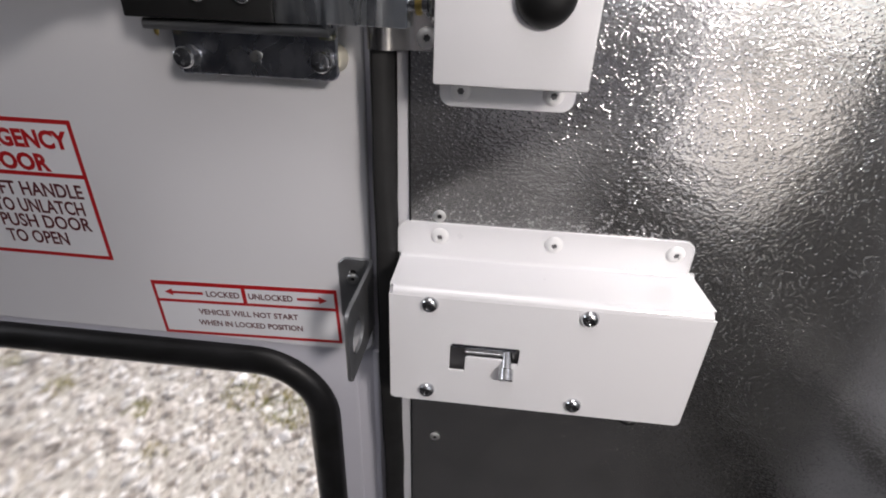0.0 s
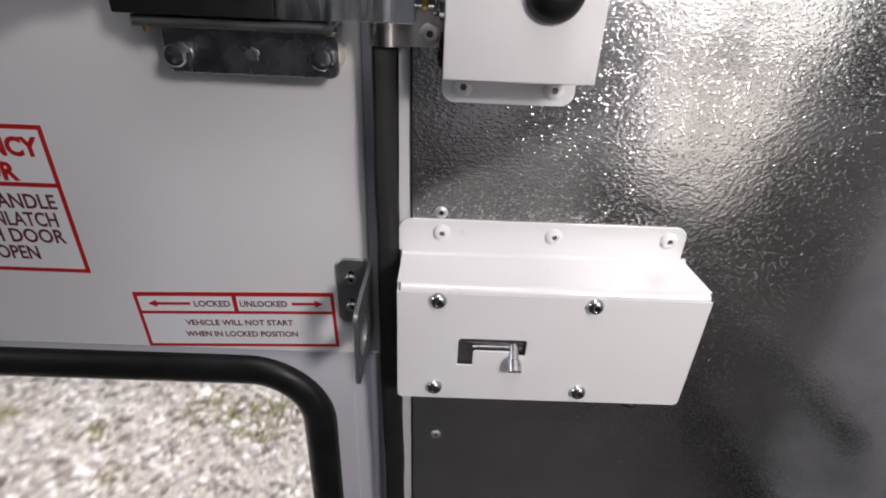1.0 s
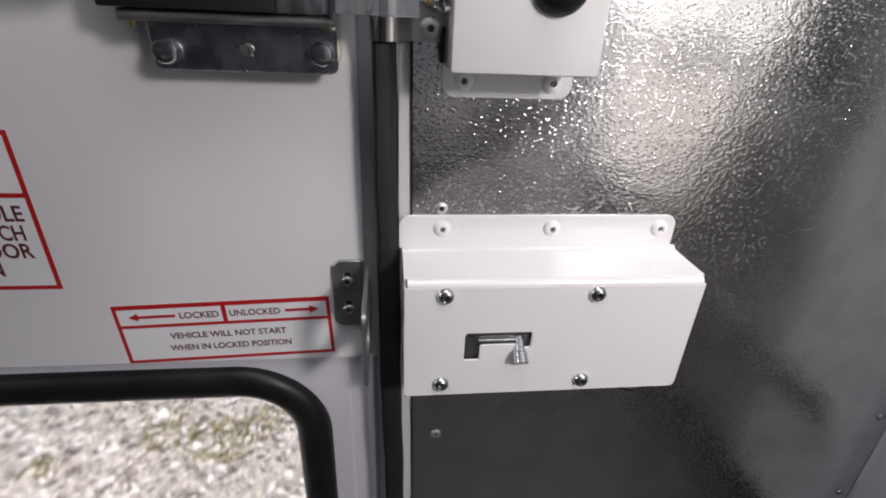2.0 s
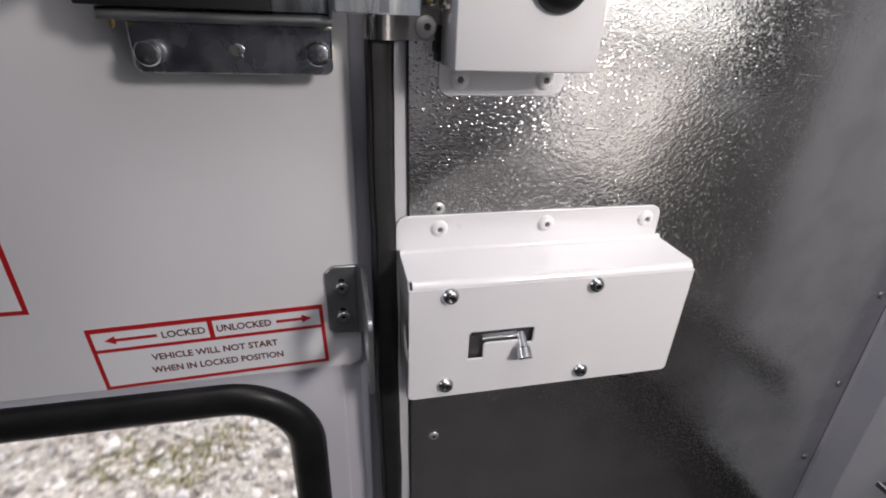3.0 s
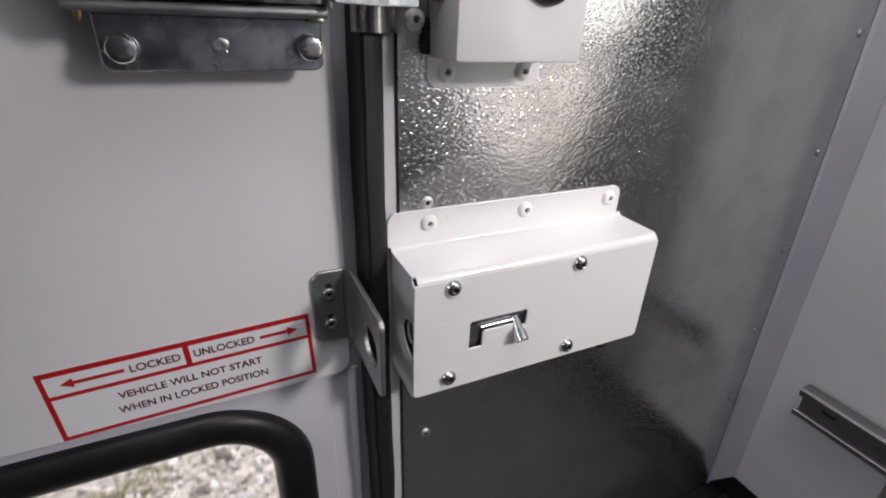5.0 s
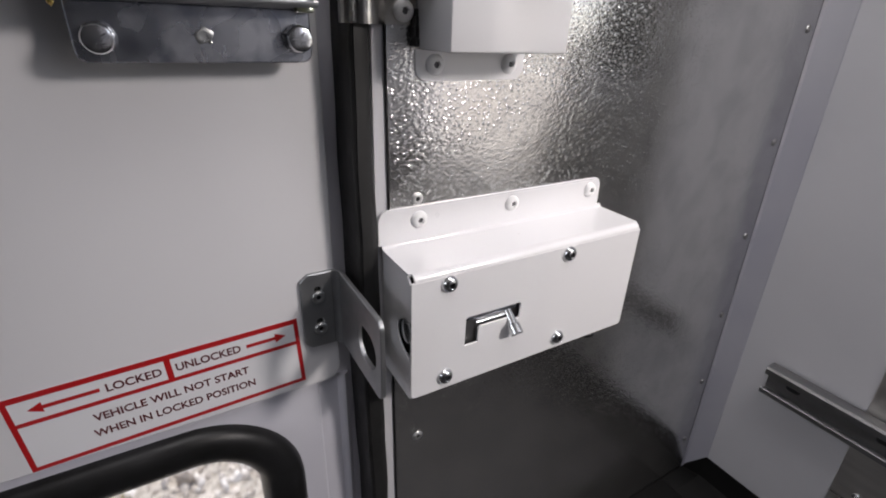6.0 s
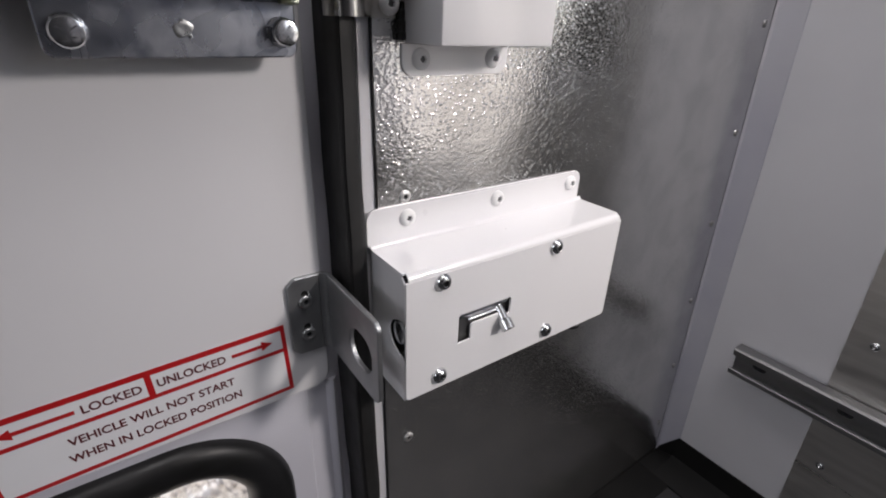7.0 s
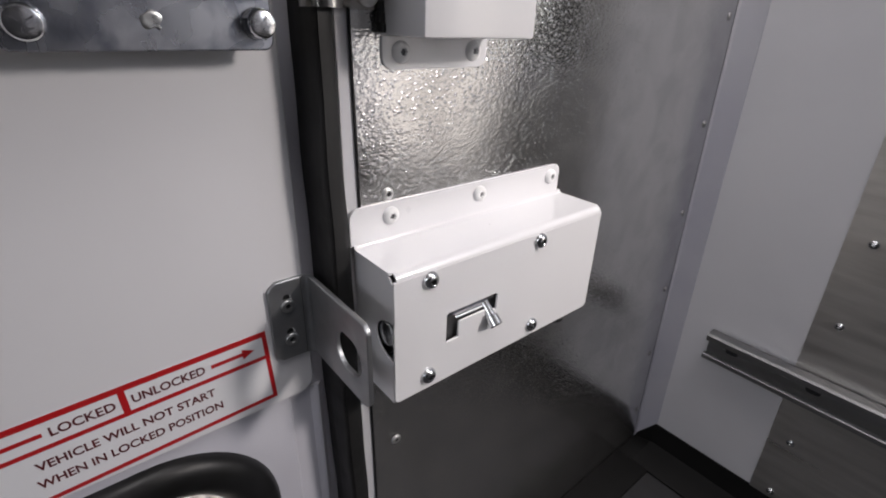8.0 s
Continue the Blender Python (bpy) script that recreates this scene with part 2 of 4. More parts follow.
def part(name, bm, mat, parent, label="", smooth=35, at=None):
    """One mesh in world coordinates (or a shared mesh, posed by at) under its thing or part."""
    me = link(name, bm, mat, smooth) if isinstance(bm, bmesh.types.BMesh) else bm
    ob = new(name, me)
    if at is not None:
        ob.matrix_basis = at
    if parent:
        ob.parent = parent
        ob.matrix_parent_inverse = parent_world[parent].inverted() if parent in parent_world else root_of(parent).inverted()
    parent_world[ob] = Matrix.Identity(4) if at is None else at
    return tagged(ob, label)


parent_world = {}


def block(bm, x0, x1, y0, y1, z0, z1, bevel=0.0, segs=2):
    r = bmesh.ops.create_cube(bm, size=1.0, matrix=Matrix.LocRotScale(((x0 + x1) / 2, (y0 + y1) / 2, (z0 + z1) / 2), None, (x1 - x0, y1 - y0, z1 - z0)))
    if bevel:
        edges = list({e for v in r["verts"] for e in v.link_edges})
        bmesh.ops.bevel(bm, geom=edges, offset=bevel, segments=segs, affect="EDGES", profile=0.5)
    return bm


def rounded(x0, y0, x1, y1, r, n=6):
    """A rectangle with round corners; r: one radius, or four from lower left anticlockwise."""
    r = r if isinstance(r, (tuple, list)) else (r,) * 4
    out = []
    for (cx, cy, a), q in zip(((x0, y0, 180), (x1, y0, 270), (x1, y1, 0), (x0, y1, 90)), r):
        sx, sy = (1 if cx == x0 else -1), (1 if cy == y0 else -1)
        if q <= 0:
            out.append((cx, cy))
            continue
        for k in range(n + 1):
            t = radians(a + 90 * k / n)
            out.append((cx + sx * q + q * math.cos(t), cy + sy * q + q * math.sin(t)))
    return out


FACING = Matrix(((1, 0, 0, 0), (0, 0, -1, 0), (0, 1, 0, 0), (0, 0, 0, 1)))   # (u, v, w) to (x, -w, z): a sheet that faces the cabin


def sheet(bm, outline, holes=(), thick=0.0015, m=None, bevel=0.0):
    """A flat sheet with holes, drawn in u and v, from w = 0 down to w = -thick, set by the matrix m."""
    m = m or Matrix.Identity(4)
    edges = []
    for loop in (outline, *holes):
        vs = [bm.verts.new((u, v, 0)) for u, v in loop]
        edges += [bm.edges.new((a, b)) for a, b in zip(vs, vs[1:] + vs[:1])]
    faces = [f for f in bmesh.ops.triangle_fill(bm, use_beauty=True, use_dissolve=False, edges=edges)["geom"] if isinstance(f, bmesh.types.BMFace)]
    verts = list({v for f in faces for v in f.verts})
    rim = [e for e in {e for f in faces for e in f.edges} if e.is_boundary]
    made = bmesh.ops.extrude_face_region(bm, geom=faces)["geom"]
    back = [v for v in made if isinstance(v, bmesh.types.BMVert)]
    bmesh.ops.translate(bm, verts=back, vec=(0, 0, -thick))
    everything = verts + back
    if bevel:
        got = bmesh.ops.bevel(bm, geom=rim, offset=bevel, segments=1, affect="EDGES", profile=0.5)
        everything = list({v for v in everything if v.is_valid} | set(got["verts"]))
    bmesh.ops.transform(bm, matrix=m, verts=everything)
    return bm


def lathe(bm, rows, n=24, m=None):
    """Rows of (radius, height[, lobes]) turned about z; lobes: depth of a six-fold star."""
    m = m or Matrix.Identity(4)
    rings = []
    for row in rows:
        r, h, lobe = (*row, 0)[:3]
        if r == 0:
            rings.append([bm.verts.new(m @ Vector((0, 0, h)))])
        else:
            rings.append([bm.verts.new(m @ Vector((r * (1 + lobe * math.cos(6 * a)) * math.cos(a), r * (1 + lobe * math.cos(6 * a)) * math.sin(a), h))) for a in (2 * math.pi * k / n for k in range(n))])
    for a, b in zip(rings, rings[1:]):
        for k in range(n):
            quad = [a[k % len(a)], a[(k + 1) % len(a)], b[(k + 1) % len(b)], b[k % len(b)]]
            quad = list(dict.fromkeys(quad))
            if len(quad) > 2:
                bm.faces.new(quad)
    for end in (rings[0], rings[-1]):
        if len(end) > 2:
            bm.faces.new(end)
    return bm


def sweep(bm, sections, closed_profile=True, closed_path=False):
    """Skin over a row of equal profiles, each a list of points."""
    loops = [[bm.verts.new(p) for p in s] for s in sections]
    pairs = list(zip(loops, loops[1:])) + ([(loops[-1], loops[0])] if closed_path else [])
    n = len(loops[0])
    for a, b in pairs:
        for k in range(n if closed_profile else n - 1):
            bm.faces.new((a[k], a[(k + 1) % n], b[(k + 1) % n], b[k]))
    if not closed_path and closed_profile:
        bm.faces.new(loops[0])
        bm.faces.new(loops[-1])
    return bm


def rod(bm, a, b, r, n=20, chamfer=0.0):
    a, b = Vector(a), Vector(b)
    d = (b - a).length
    m = Matrix.Translation(a) @ (b - a).to_track_quat("Z", "Y").to_matrix().to_4x4()
    c = chamfer or r * 0.08
    return lathe(bm, [(r - c, 0), (r, c), (r, d - c), (r - c, d)], n, m)


def to_cabin(x, y, z, spin=0.0):
    """A pose whose z axis points from the rear wall into the cabin."""
    return Matrix.Translation((x, y, z)) @ pose(0, 0, 0, 90, 0, 0) @ pose(0, 0, 0, 0, 0, spin)


def to_left(x, y, z, spin=0.0):
    """A pose whose z axis points from the side wall into the cabin."""
    return Matrix.Translation((x, y, z)) @ pose(0, 0, 0, 0, -90, 0) @ pose(0, 0, 0, 0, 0, spin)


# shared meshes of fasteners, head upwards from z = 0
def button_head(r, h, mat, socket=0.0, depth=0.5, star=0.0, name="screw"):
    rows = [(r * 0.98, -0.001), (r, 0.0), (r * 0.985, h * 0.25), (r * 0.9, h * 0.55), (r * 0.74, h * 0.82), (r * 0.55, h * 0.97)]
    rows += [(socket * 1.08, h, star * 0.6), (socket, h * 0.97, star), (socket * 0.96, h * (1 - depth), star), (0, h * (1 - depth) - 0.0003)]
    return link(name, lathe(bmesh.new(), rows, 36), mat, 40)


def plug_disc(r, mat, star=0.0):
    return link("socket", lathe(bmesh.new(), [(r * 0.94, -0.0002, star), (r * 0.94, 0.0, star), (0, -0.0001)], 36), mat, 40)


SCREW_STEEL = button_head(0.0061, 0.0042, M_BOLT, 0.0021, 0.6, 0.0)
SCREW_WHITE = button_head(0.0064, 0.0036, M_WHITE_SCREW, 0.0022, 0.6, 0.13)
SCREW_SMALL = button_head(0.0047, 0.0016, M_DULL, 0.0018, 0.7, 0.15)
RIVET = link("rivet", lathe(bmesh.new(), [(0.0043, -0.0005), (0.0043, 0.0002), (0.0038, 0.0010), (0.0026, 0.0016), (0.0012, 0.0018), (0.0009, 0.0013), (0, 0.0012)], 20), M_RAIL, 40)
SCREW_GREY = link("screw", lathe(bmesh.new(), [(0.0048, -0.001), (0.0050, 0.0003), (0.0048, 0.0014), (0.0041, 0.0021), (0.0027, 0.0023), (0.0020, 0.0020), (0.0018, 0.0008), (0, 0.0006)], 36), M_BRIGHT_GREY, 30)
SOCKET_WIDE = plug_disc(0.0017, M_RECESS)
RIVET_BIG = link("rivet", lathe(bmesh.new(), [(0.0052, -0.0005), (0.0052, 0.0004), (0.0047, 0.0014), (0.0034, 0.0024), (0.0013, 0.0029), (0.0009, 0.0023), (0, 0.0021)], 20), M_BOLT, 40)
SOCKET_STEEL = plug_disc(0.0021, M_RECESS)
SOCKET_WHITE = plug_disc(0.0022, M_RECESS_PALE, 0.13)
SOCKET_SMALL = plug_disc(0.0018, M_RECESS, 0.15)


def screw(parent, kind, at):
    mesh, sock, h, depth = {"steel": (SCREW_STEEL, SOCKET_STEEL, 0.0042, 0.6), "white": (SCREW_WHITE, SOCKET_WHITE, 0.0036, 0.6), "small": (SCREW_SMALL, SOCKET_SMALL, 0.0016, 0.6), "grey": (SCREW_GREY, SOCKET_WIDE, 0.0022, 0.6)}[kind]
    s = part("screw", mesh, None, parent, {"steel": "bright steel button head screw", "white": "white painted star-drive screw", "small": "small bright steel screw", "grey": "dull grey socket screw"}[kind], at=at)
    part("socket", sock, None, s, "dark disc for shade in the drive recess", at=at @ Matrix.Translation((0, 0, h * (1 - depth) + 0.0003)))
    return s


# ---- structure ----
def structure(name, bm, mat, label, category, smooth=35):
    ob = part(name, bm, mat, None, label, smooth)
    return tagged(ob, category=category, kind="structure")


X_LEFT, X_RIGHT, Y_FRONT, Z_CEIL, FLOOR_Z = -1.76, 0.54, -2.1, 1.86, -0.03
SLOPE = 0.05                                   # the side wall leans inwards by this share of its height
LEAN = Matrix(((1, 0, -SLOPE, 0), (0, 1, 0, 0), (0, 0, 1, 0), (0, 0, 0, 1)))

# ground outside
bm = bmesh.new()
bmesh.ops.create_grid(bm, x_segments=40, y_segments=40, size=400, matrix=Matrix.Translation((0, 0, -0.95)))
structure("ground", bm, M_GRAVEL, "pale grey gravel ground outside the door window", "ground")

# floor with its black edging
bm = block(bmesh.new(), X_LEFT - 0.05, X_RIGHT + 0.05, Y_FRONT, 0.002, -0.07, FLOOR_Z)
structure("floor", bm, M_FLOOR, "dark grey rubber floor", "floor")
bm = bmesh.new()
prof = [(0, 0.0), (-0.062, 0.0), (-0.062, 0.003), (-0.058, 0.005), (-0.012, 0.005), (-0.006, 0.009), (-0.003, 0.0445), (0, 0.0445)]
sweep(bm, [[(X_RIGHT - 0.001 + d, y, FLOOR_Z + z + 0.0004) for d, z in prof] for y in (-0.0262, Y_FRONT)])
block(bm, 0.012, X_RIGHT - 0.063, -0.055, -0.0005, FLOOR_Z + 0.0002, FLOOR_Z + 0.005, 0.001)
block(bm, X_RIGHT - 0.0628, X_RIGHT - 0.003, -0.0260, -0.0005, FLOOR_Z + 0.0002, FLOOR_Z + 0.005, 0.001)
bm.verts.ensure_lookup_table()
foot = [(0.5290, -0.0030), (0.5372, -0.0265), (0.5400, -0.0250), (0.5320, -0.0010)]
lo = [bm.verts.new((x, y, FLOOR_Z + 0.001)) for x, y in foot]
hi = [bm.verts.new((x, y, FLOOR_Z + (0.0445 if 1 <= k <= 2 else 0.008))) for k, (x, y) in enumerate(foot)]
for k in range(4):
    bm.faces.new((lo[k], lo[(k + 1) % 4], hi[(k + 1) % 4], hi[k]))
bm.faces.new(hi)
structure("floor_trim", bm, M_EDGING, "black rubber edging along the foot of the walls", "trim")

# side walls with openings; all but the nearest are added for fill lamps
SPANS = {1: (-1.75, -1.11), -1: (-0.92, -0.28)}
NEAREST = [(-0.88, 0.30), (-0.52, 0.30), (-0.48, 0.325), (-0.32, 0.575), (-0.300, 0.62), (-0.295, 0.66), (-0.295, 1.10), (-0.315, 1.15), (-0.36, 1.17), (-0.85, 1.17), (-0.90, 1.12), (-0.90, 0.33)]
holes = {k: [rounded(a, 0.78, b, 1.34, 0.06)] for k, (a, b) in SPANS.items()}
RIGHTWARD = Matrix(((0, 0, 1, X_RIGHT), (1, 0, 0, 0), (0, 1, 0, 0), (0, 0, 0, 1)))
LEFTWARD = Matrix(((0, 0, 1, X_LEFT), (1, 0, 0, 0), (0, 1, 0, 0), (0, 0, 0, 1)))
bm = sheet(bmesh.new(), rounded(Y_FRONT, -0.70, 0.10, Z_CEIL, 0), holes[1] + [NEAREST], -0.05, LEAN @ RIGHTWARD)
structure("wall_right", bm, M_WALL, "white painted side wall of the vehicle", "wall")
# unseen wall, kept dark to limit bounce and darken reflections
bm = sheet(bmesh.new(), rounded(Y_FRONT, -0.70, 0.10, Z_CEIL, 0), holes[-1], 0.05, LEFTWARD)
structure("wall_left", bm, M_LINING, "unseen dark grey side wall of the vehicle", "wall")
# unseen front wall, split pale and dark to suit reflections in the metal
bm = block(bmesh.new(), 0.02, X_RIGHT + 0.05, Y_FRONT - 0.05, Y_FRONT, -0.70, Z_CEIL)
structure("wall_front_1", bm, M_PARTITION, "unseen blue-grey front wall of the cabin", "wall")
bm = block(bmesh.new(), X_LEFT - 0.05, 0.0195, Y_FRONT - 0.05, Y_FRONT, -0.70, Z_CEIL)
structure("wall_front_2", bm, M_LINING, "unseen dark grey front wall of the cabin", "wall")
# the ceiling's hole is added for the overhead fill
bm = sheet(bmesh.new(), rounded(X_LEFT - 0.05, Y_FRONT - 0.05, X_RIGHT + 0.05, 0.10, 0), [rounded(-0.22, -0.78, 0.34, -0.22, 0.05)], -0.05, Matrix.Translation((0, 0, Z_CEIL)))
structure("ceiling", bm, M_CEIL, "white painted ceiling", "ceiling")
# two unseen windows, added round the openings of the side fills
for n, (x, side) in enumerate(((X_RIGHT, 1), (X_LEFT, -1))):
    a, b = SPANS[side]
    w = part("window_%d" % (2 + n), sheet(bmesh.new(), rounded(a - 0.012, 0.768, b + 0.012, 1.352, 0.07), [rounded(a + 0.014, 0.794, b - 0.014, 1.326, 0.05)], 0.012, (LEAN if side > 0 else Matrix()) @ Matrix(((0, 0, 1, x + 0.012 * (0 if side > 0 else 1)), (1, 0, 0, 0), (0, 1, 0, 0), (0, 0, 0, 1)))), M_RUBBER, None, "side window out of view, in a black rubber frame")
    tagged(w, category="window", kind="structure")


def swollen(outline, k):
    """An outline grown by k metres away from its middle, about."""
    cy, cz = sum(p[0] for p in outline) / len(outline), sum(p[1] for p in outline) / len(outline)
    return [(y + (k if y > cy else -k), z + (k if z > cz else -k)) for y, z in outline]


w = part("window_1", sheet(bmesh.new(), swollen(NEAREST, 0.012), [swollen(NEAREST, -0.012)], 0.010, LEAN @ Matrix(((0, 0, 1, X_RIGHT + 0.0005), (1, 0, 0, 0), (0, 1, 0, 0), (0, 0, 0, 1)))), M_RUBBER, None, "side window out of view, in a black rubber frame")
tagged(w, category="window", kind="structure")
# unseen bars and strip, added to darken parts of the window's reflection
for name, y0, y1, z0, z1 in (("reflection_bar_v", -0.580, -0.555, 0.290, 1.175), ("reflection_bar_h", -0.890, -0.300, 0.590, 0.612), ("reflection_strip", -0.2800, -0.2170, 0.560, 1.200)):
    part(name, block(bmesh.new(), X_RIGHT - (0.006 if name == "reflection_strip" else -0.003), X_RIGHT + (-0.0005 if name == "reflection_strip" else 0.009), y0, y1, z0, z1, 0.001), M_FLOOR if name == "reflection_strip" else M_RUBBER, w).data.transform(LEAN)


# rear wall beside the door: white jamb, then the embossed sheet
bm = block(bmesh.new(), -0.004, X_RIGHT, 0.0016, 0.060, -0.70, Z_CEIL, 0.0012)
block(bm, X_LEFT, -1.02, 0.0016, 0.060, -0.70, Z_CEIL)
block(bm, -1.02, -0.004, 0.0030, 0.060, -0.70, -0.123)
block(bm, -1.02, -0.004, 0.0016, 0.060, 1.45, Z_CEIL)
structure("wall_rear", bm, M_WALL, "white painted rear wall and door jamb", "wall")
EDGE_LOW = 0.0048 + 0.0125 * (0.614 - FLOOR_Z)   # the sheet is cut a little out of plumb
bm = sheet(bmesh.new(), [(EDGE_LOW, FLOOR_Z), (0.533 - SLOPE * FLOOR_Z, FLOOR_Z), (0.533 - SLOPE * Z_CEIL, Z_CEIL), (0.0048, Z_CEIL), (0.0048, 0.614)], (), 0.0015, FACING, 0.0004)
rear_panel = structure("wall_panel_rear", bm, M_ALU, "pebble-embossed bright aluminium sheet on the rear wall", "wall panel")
for k in range(8):
    z = 0.043 + 0.1182 * k
    part("rivet", RIVET, None, rear_panel, at=to_cabin(0.5120 - SLOPE * z, 0.0, z))
for x, z in ((0.027, 0.5136), (0.0305, 0.288)):
    screw(rear_panel, "small", to_cabin(x, 0.0, z, 20))

# black strip standing in for the shaded gap at the sheet's edge
bm = sweep(bmesh.new(), [[(x - 0.0011, 0.0014, z), (x - 0.0011, 0.0001, z), (x - 0.0008, -0.0003, z), (x - 0.0002, -0.0003, z), (x - 0.0002, 0.0014, z)] for x, z in ((EDGE_LOW, FLOOR_Z), (0.0048, 0.614), (0.0048, Z_CEIL))])
structure("gap_line", bm, M_SEAL, "thin black strip drawn as the dark gap beside the embossed sheet", "trim")

# folded corner post between the two walls
bm = bmesh.new()
prof = [(0.5255, -0.0004), (0.5310, -0.0016), (0.5325, -0.0045), (0.5378, -0.0245), (0.5385, -0.0275), (0.5399, -0.0282), (0.5399, -0.01), (0.535, -0.0004)]
sweep(bm, [[LEAN @ Vector((x, y, z)) for x, y in prof] for z in (FLOOR_Z, Z_CEIL)])
structure("corner_trim", bm, M_POST, "pale lilac-grey folded corner post", "trim", 20)

# plain aluminium lining of the side wall
bm = sheet(bmesh.new(), [(Y_FRONT, 0.012), (-0.1740, 0.012), (-0.1625, 0.70), (-0.215, 0.70), (-0.215, 0.556), (-0.345, 0.500), (-0.475, 0.300), (-0.500, 0.282), (Y_FRONT, 0.282)], (), 0.0015, LEAN @ Matrix(((0, 0, -1, X_RIGHT - 0.0030), (1, 0, 0, 0), (0, 1, 0, 0), (0, 0, 0, 1))), 0.0003)
side_panel = structure("wall_panel_side", bm, M_ALU_PLAIN, "plain grey aluminium lining on the side wall", "wall panel")
for z in (0.026, 0.122, 0.216, 0.311, 0.417, 0.517, 0.617):
    part("rivet", RIVET_BIG, None, side_panel, at=LEAN @ to_left(X_RIGHT - 0.0030, -0.1995 + 0.0170 * z, z))

# ---- emergency door ----
door = thing("door_1", (-0.5, 0.03, 0.0), "white painted rear emergency door, closed, with a rubber-framed window", "door", kind="structure")
W0, W1, WZ0, WZ1, WR = -0.80, -0.0838, -0.060, 0.3395, 0.062
opening = rounded(W0, WZ0, W1, WZ1, WR, 10)
bm = sheet(bmesh.new(), rounded(-1.0, -0.12, -0.0085, 1.44, 0), [opening], 0.025, FACING @ Matrix.Translation((0, 0, -0.0240)), 0.003)
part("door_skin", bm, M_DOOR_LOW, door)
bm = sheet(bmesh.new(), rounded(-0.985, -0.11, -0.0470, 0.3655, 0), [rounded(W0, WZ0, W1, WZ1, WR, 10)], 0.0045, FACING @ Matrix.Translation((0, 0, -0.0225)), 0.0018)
part("lower_sheet", bm, M_DOOR_LOW, door, "lilac-white lower door sheet round the window")
bm = sheet(bmesh.new(), rounded(-0.97, 0.3660, -0.0300, 1.42, (0.0, 0.012, 0.003, 0.003)), (), 0.0080, FACING @ Matrix.Translation((0, 0, -0.018)), 0.0010)
part("door_cover_sheet", bm, M_DOOR, door, "white cover sheet on the upper door")
# pressed bead beside the window
bm = bmesh.new()
prof = [(-0.0325, 0.0245), (-0.0302, 0.0222), (-0.0280, 0.0205), (-0.0265, 0.0203), (-0.0240, 0.0222), (-0.0222, 0.0245)]
sweep(bm, [[(x, y, z) for x, y in prof] for z in (-0.11, 0.3648)])
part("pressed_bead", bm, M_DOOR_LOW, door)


bm = bmesh.new()
# outward offset o from the opening's edge, height h over the door skin
prof = [(0.0170, 0.0), (0.0168, 0.004), (0.0138, 0.0090), (0.0078, 0.0118), (0.0010, 0.0124), (-0.0055, 0.0108), (-0.0110, 0.0074), (-0.0150, 0.0030), (-0.0165, -0.004), (-0.0165, -0.018), (0.0, -0.018), (0.0, 0.0)]
loops = [[(u, 0.0225 - h, v) for u, v in rounded(W0 - o, WZ0 - o, W1 + o, WZ1 + o, WR + o, 14)] for o, h in prof]
sweep(bm, loops, True, True)
part("window_gasket", bm, M_RUBBER, door, "thick black rubber window gasket", 60)
bm = sheet(bmesh.new(), rounded(W0 + 0.006, WZ0 + 0.006, W1 - 0.006, WZ1 - 0.006, 0.056, 8), (), 0.004, FACING @ Matrix.Translation((0, 0, -0.030)))
pane = part("window_pane", bm, M_GLASS, door, "clear window pane")
pane.visible_shadow = False

# door seal, a little wavy
bm = bmesh.new()
prof = [(-0.0168, 0.0280), (-0.0172, 0.0130), (-0.0171, 0.0105), (-0.0170, 0.0090), (-0.0168, 0.0075), (-0.0166, 0.0040), (-0.0165, -0.0030), (-0.0160, -0.0062), (-0.0152, -0.0070), (-0.0147, -0.0060), (-0.0142, -0.0070), (-0.0115, -0.0068), (-0.0080, -0.0050), (-0.0066, -0.0034), (-0.0052, -0.0014), (-0.0042, 0.0010), (-0.0036, 0.006), (-0.0036, 0.0280)]
secs = []
for k in range(90):
    z = -0.03 + k * 0.0164
    s = 0.0004 * math.sin(z * 31) + 0.0003 * math.sin(z * 77 + 1)
    near_door = 0.0033 * (max(0.0, min(1.6, (0.45 - z) / 0.24)) ** 1.5 - 1.0) + s
    near_jamb = 0.0155 * max(-0.06, min(0.45, 0.54 - z)) + s
    secs.append([(x + (near_door if x < -0.014 else near_jamb), y, z) for x, y in prof])
sweep(bm, secs)
tagged(part("door_seal", bm, M_SEAL, None, "black rubber door seal running up the jamb", 50), category="door seal", kind="structure")

# ---- stickers on the door ----
DOOR_Y = 0.018


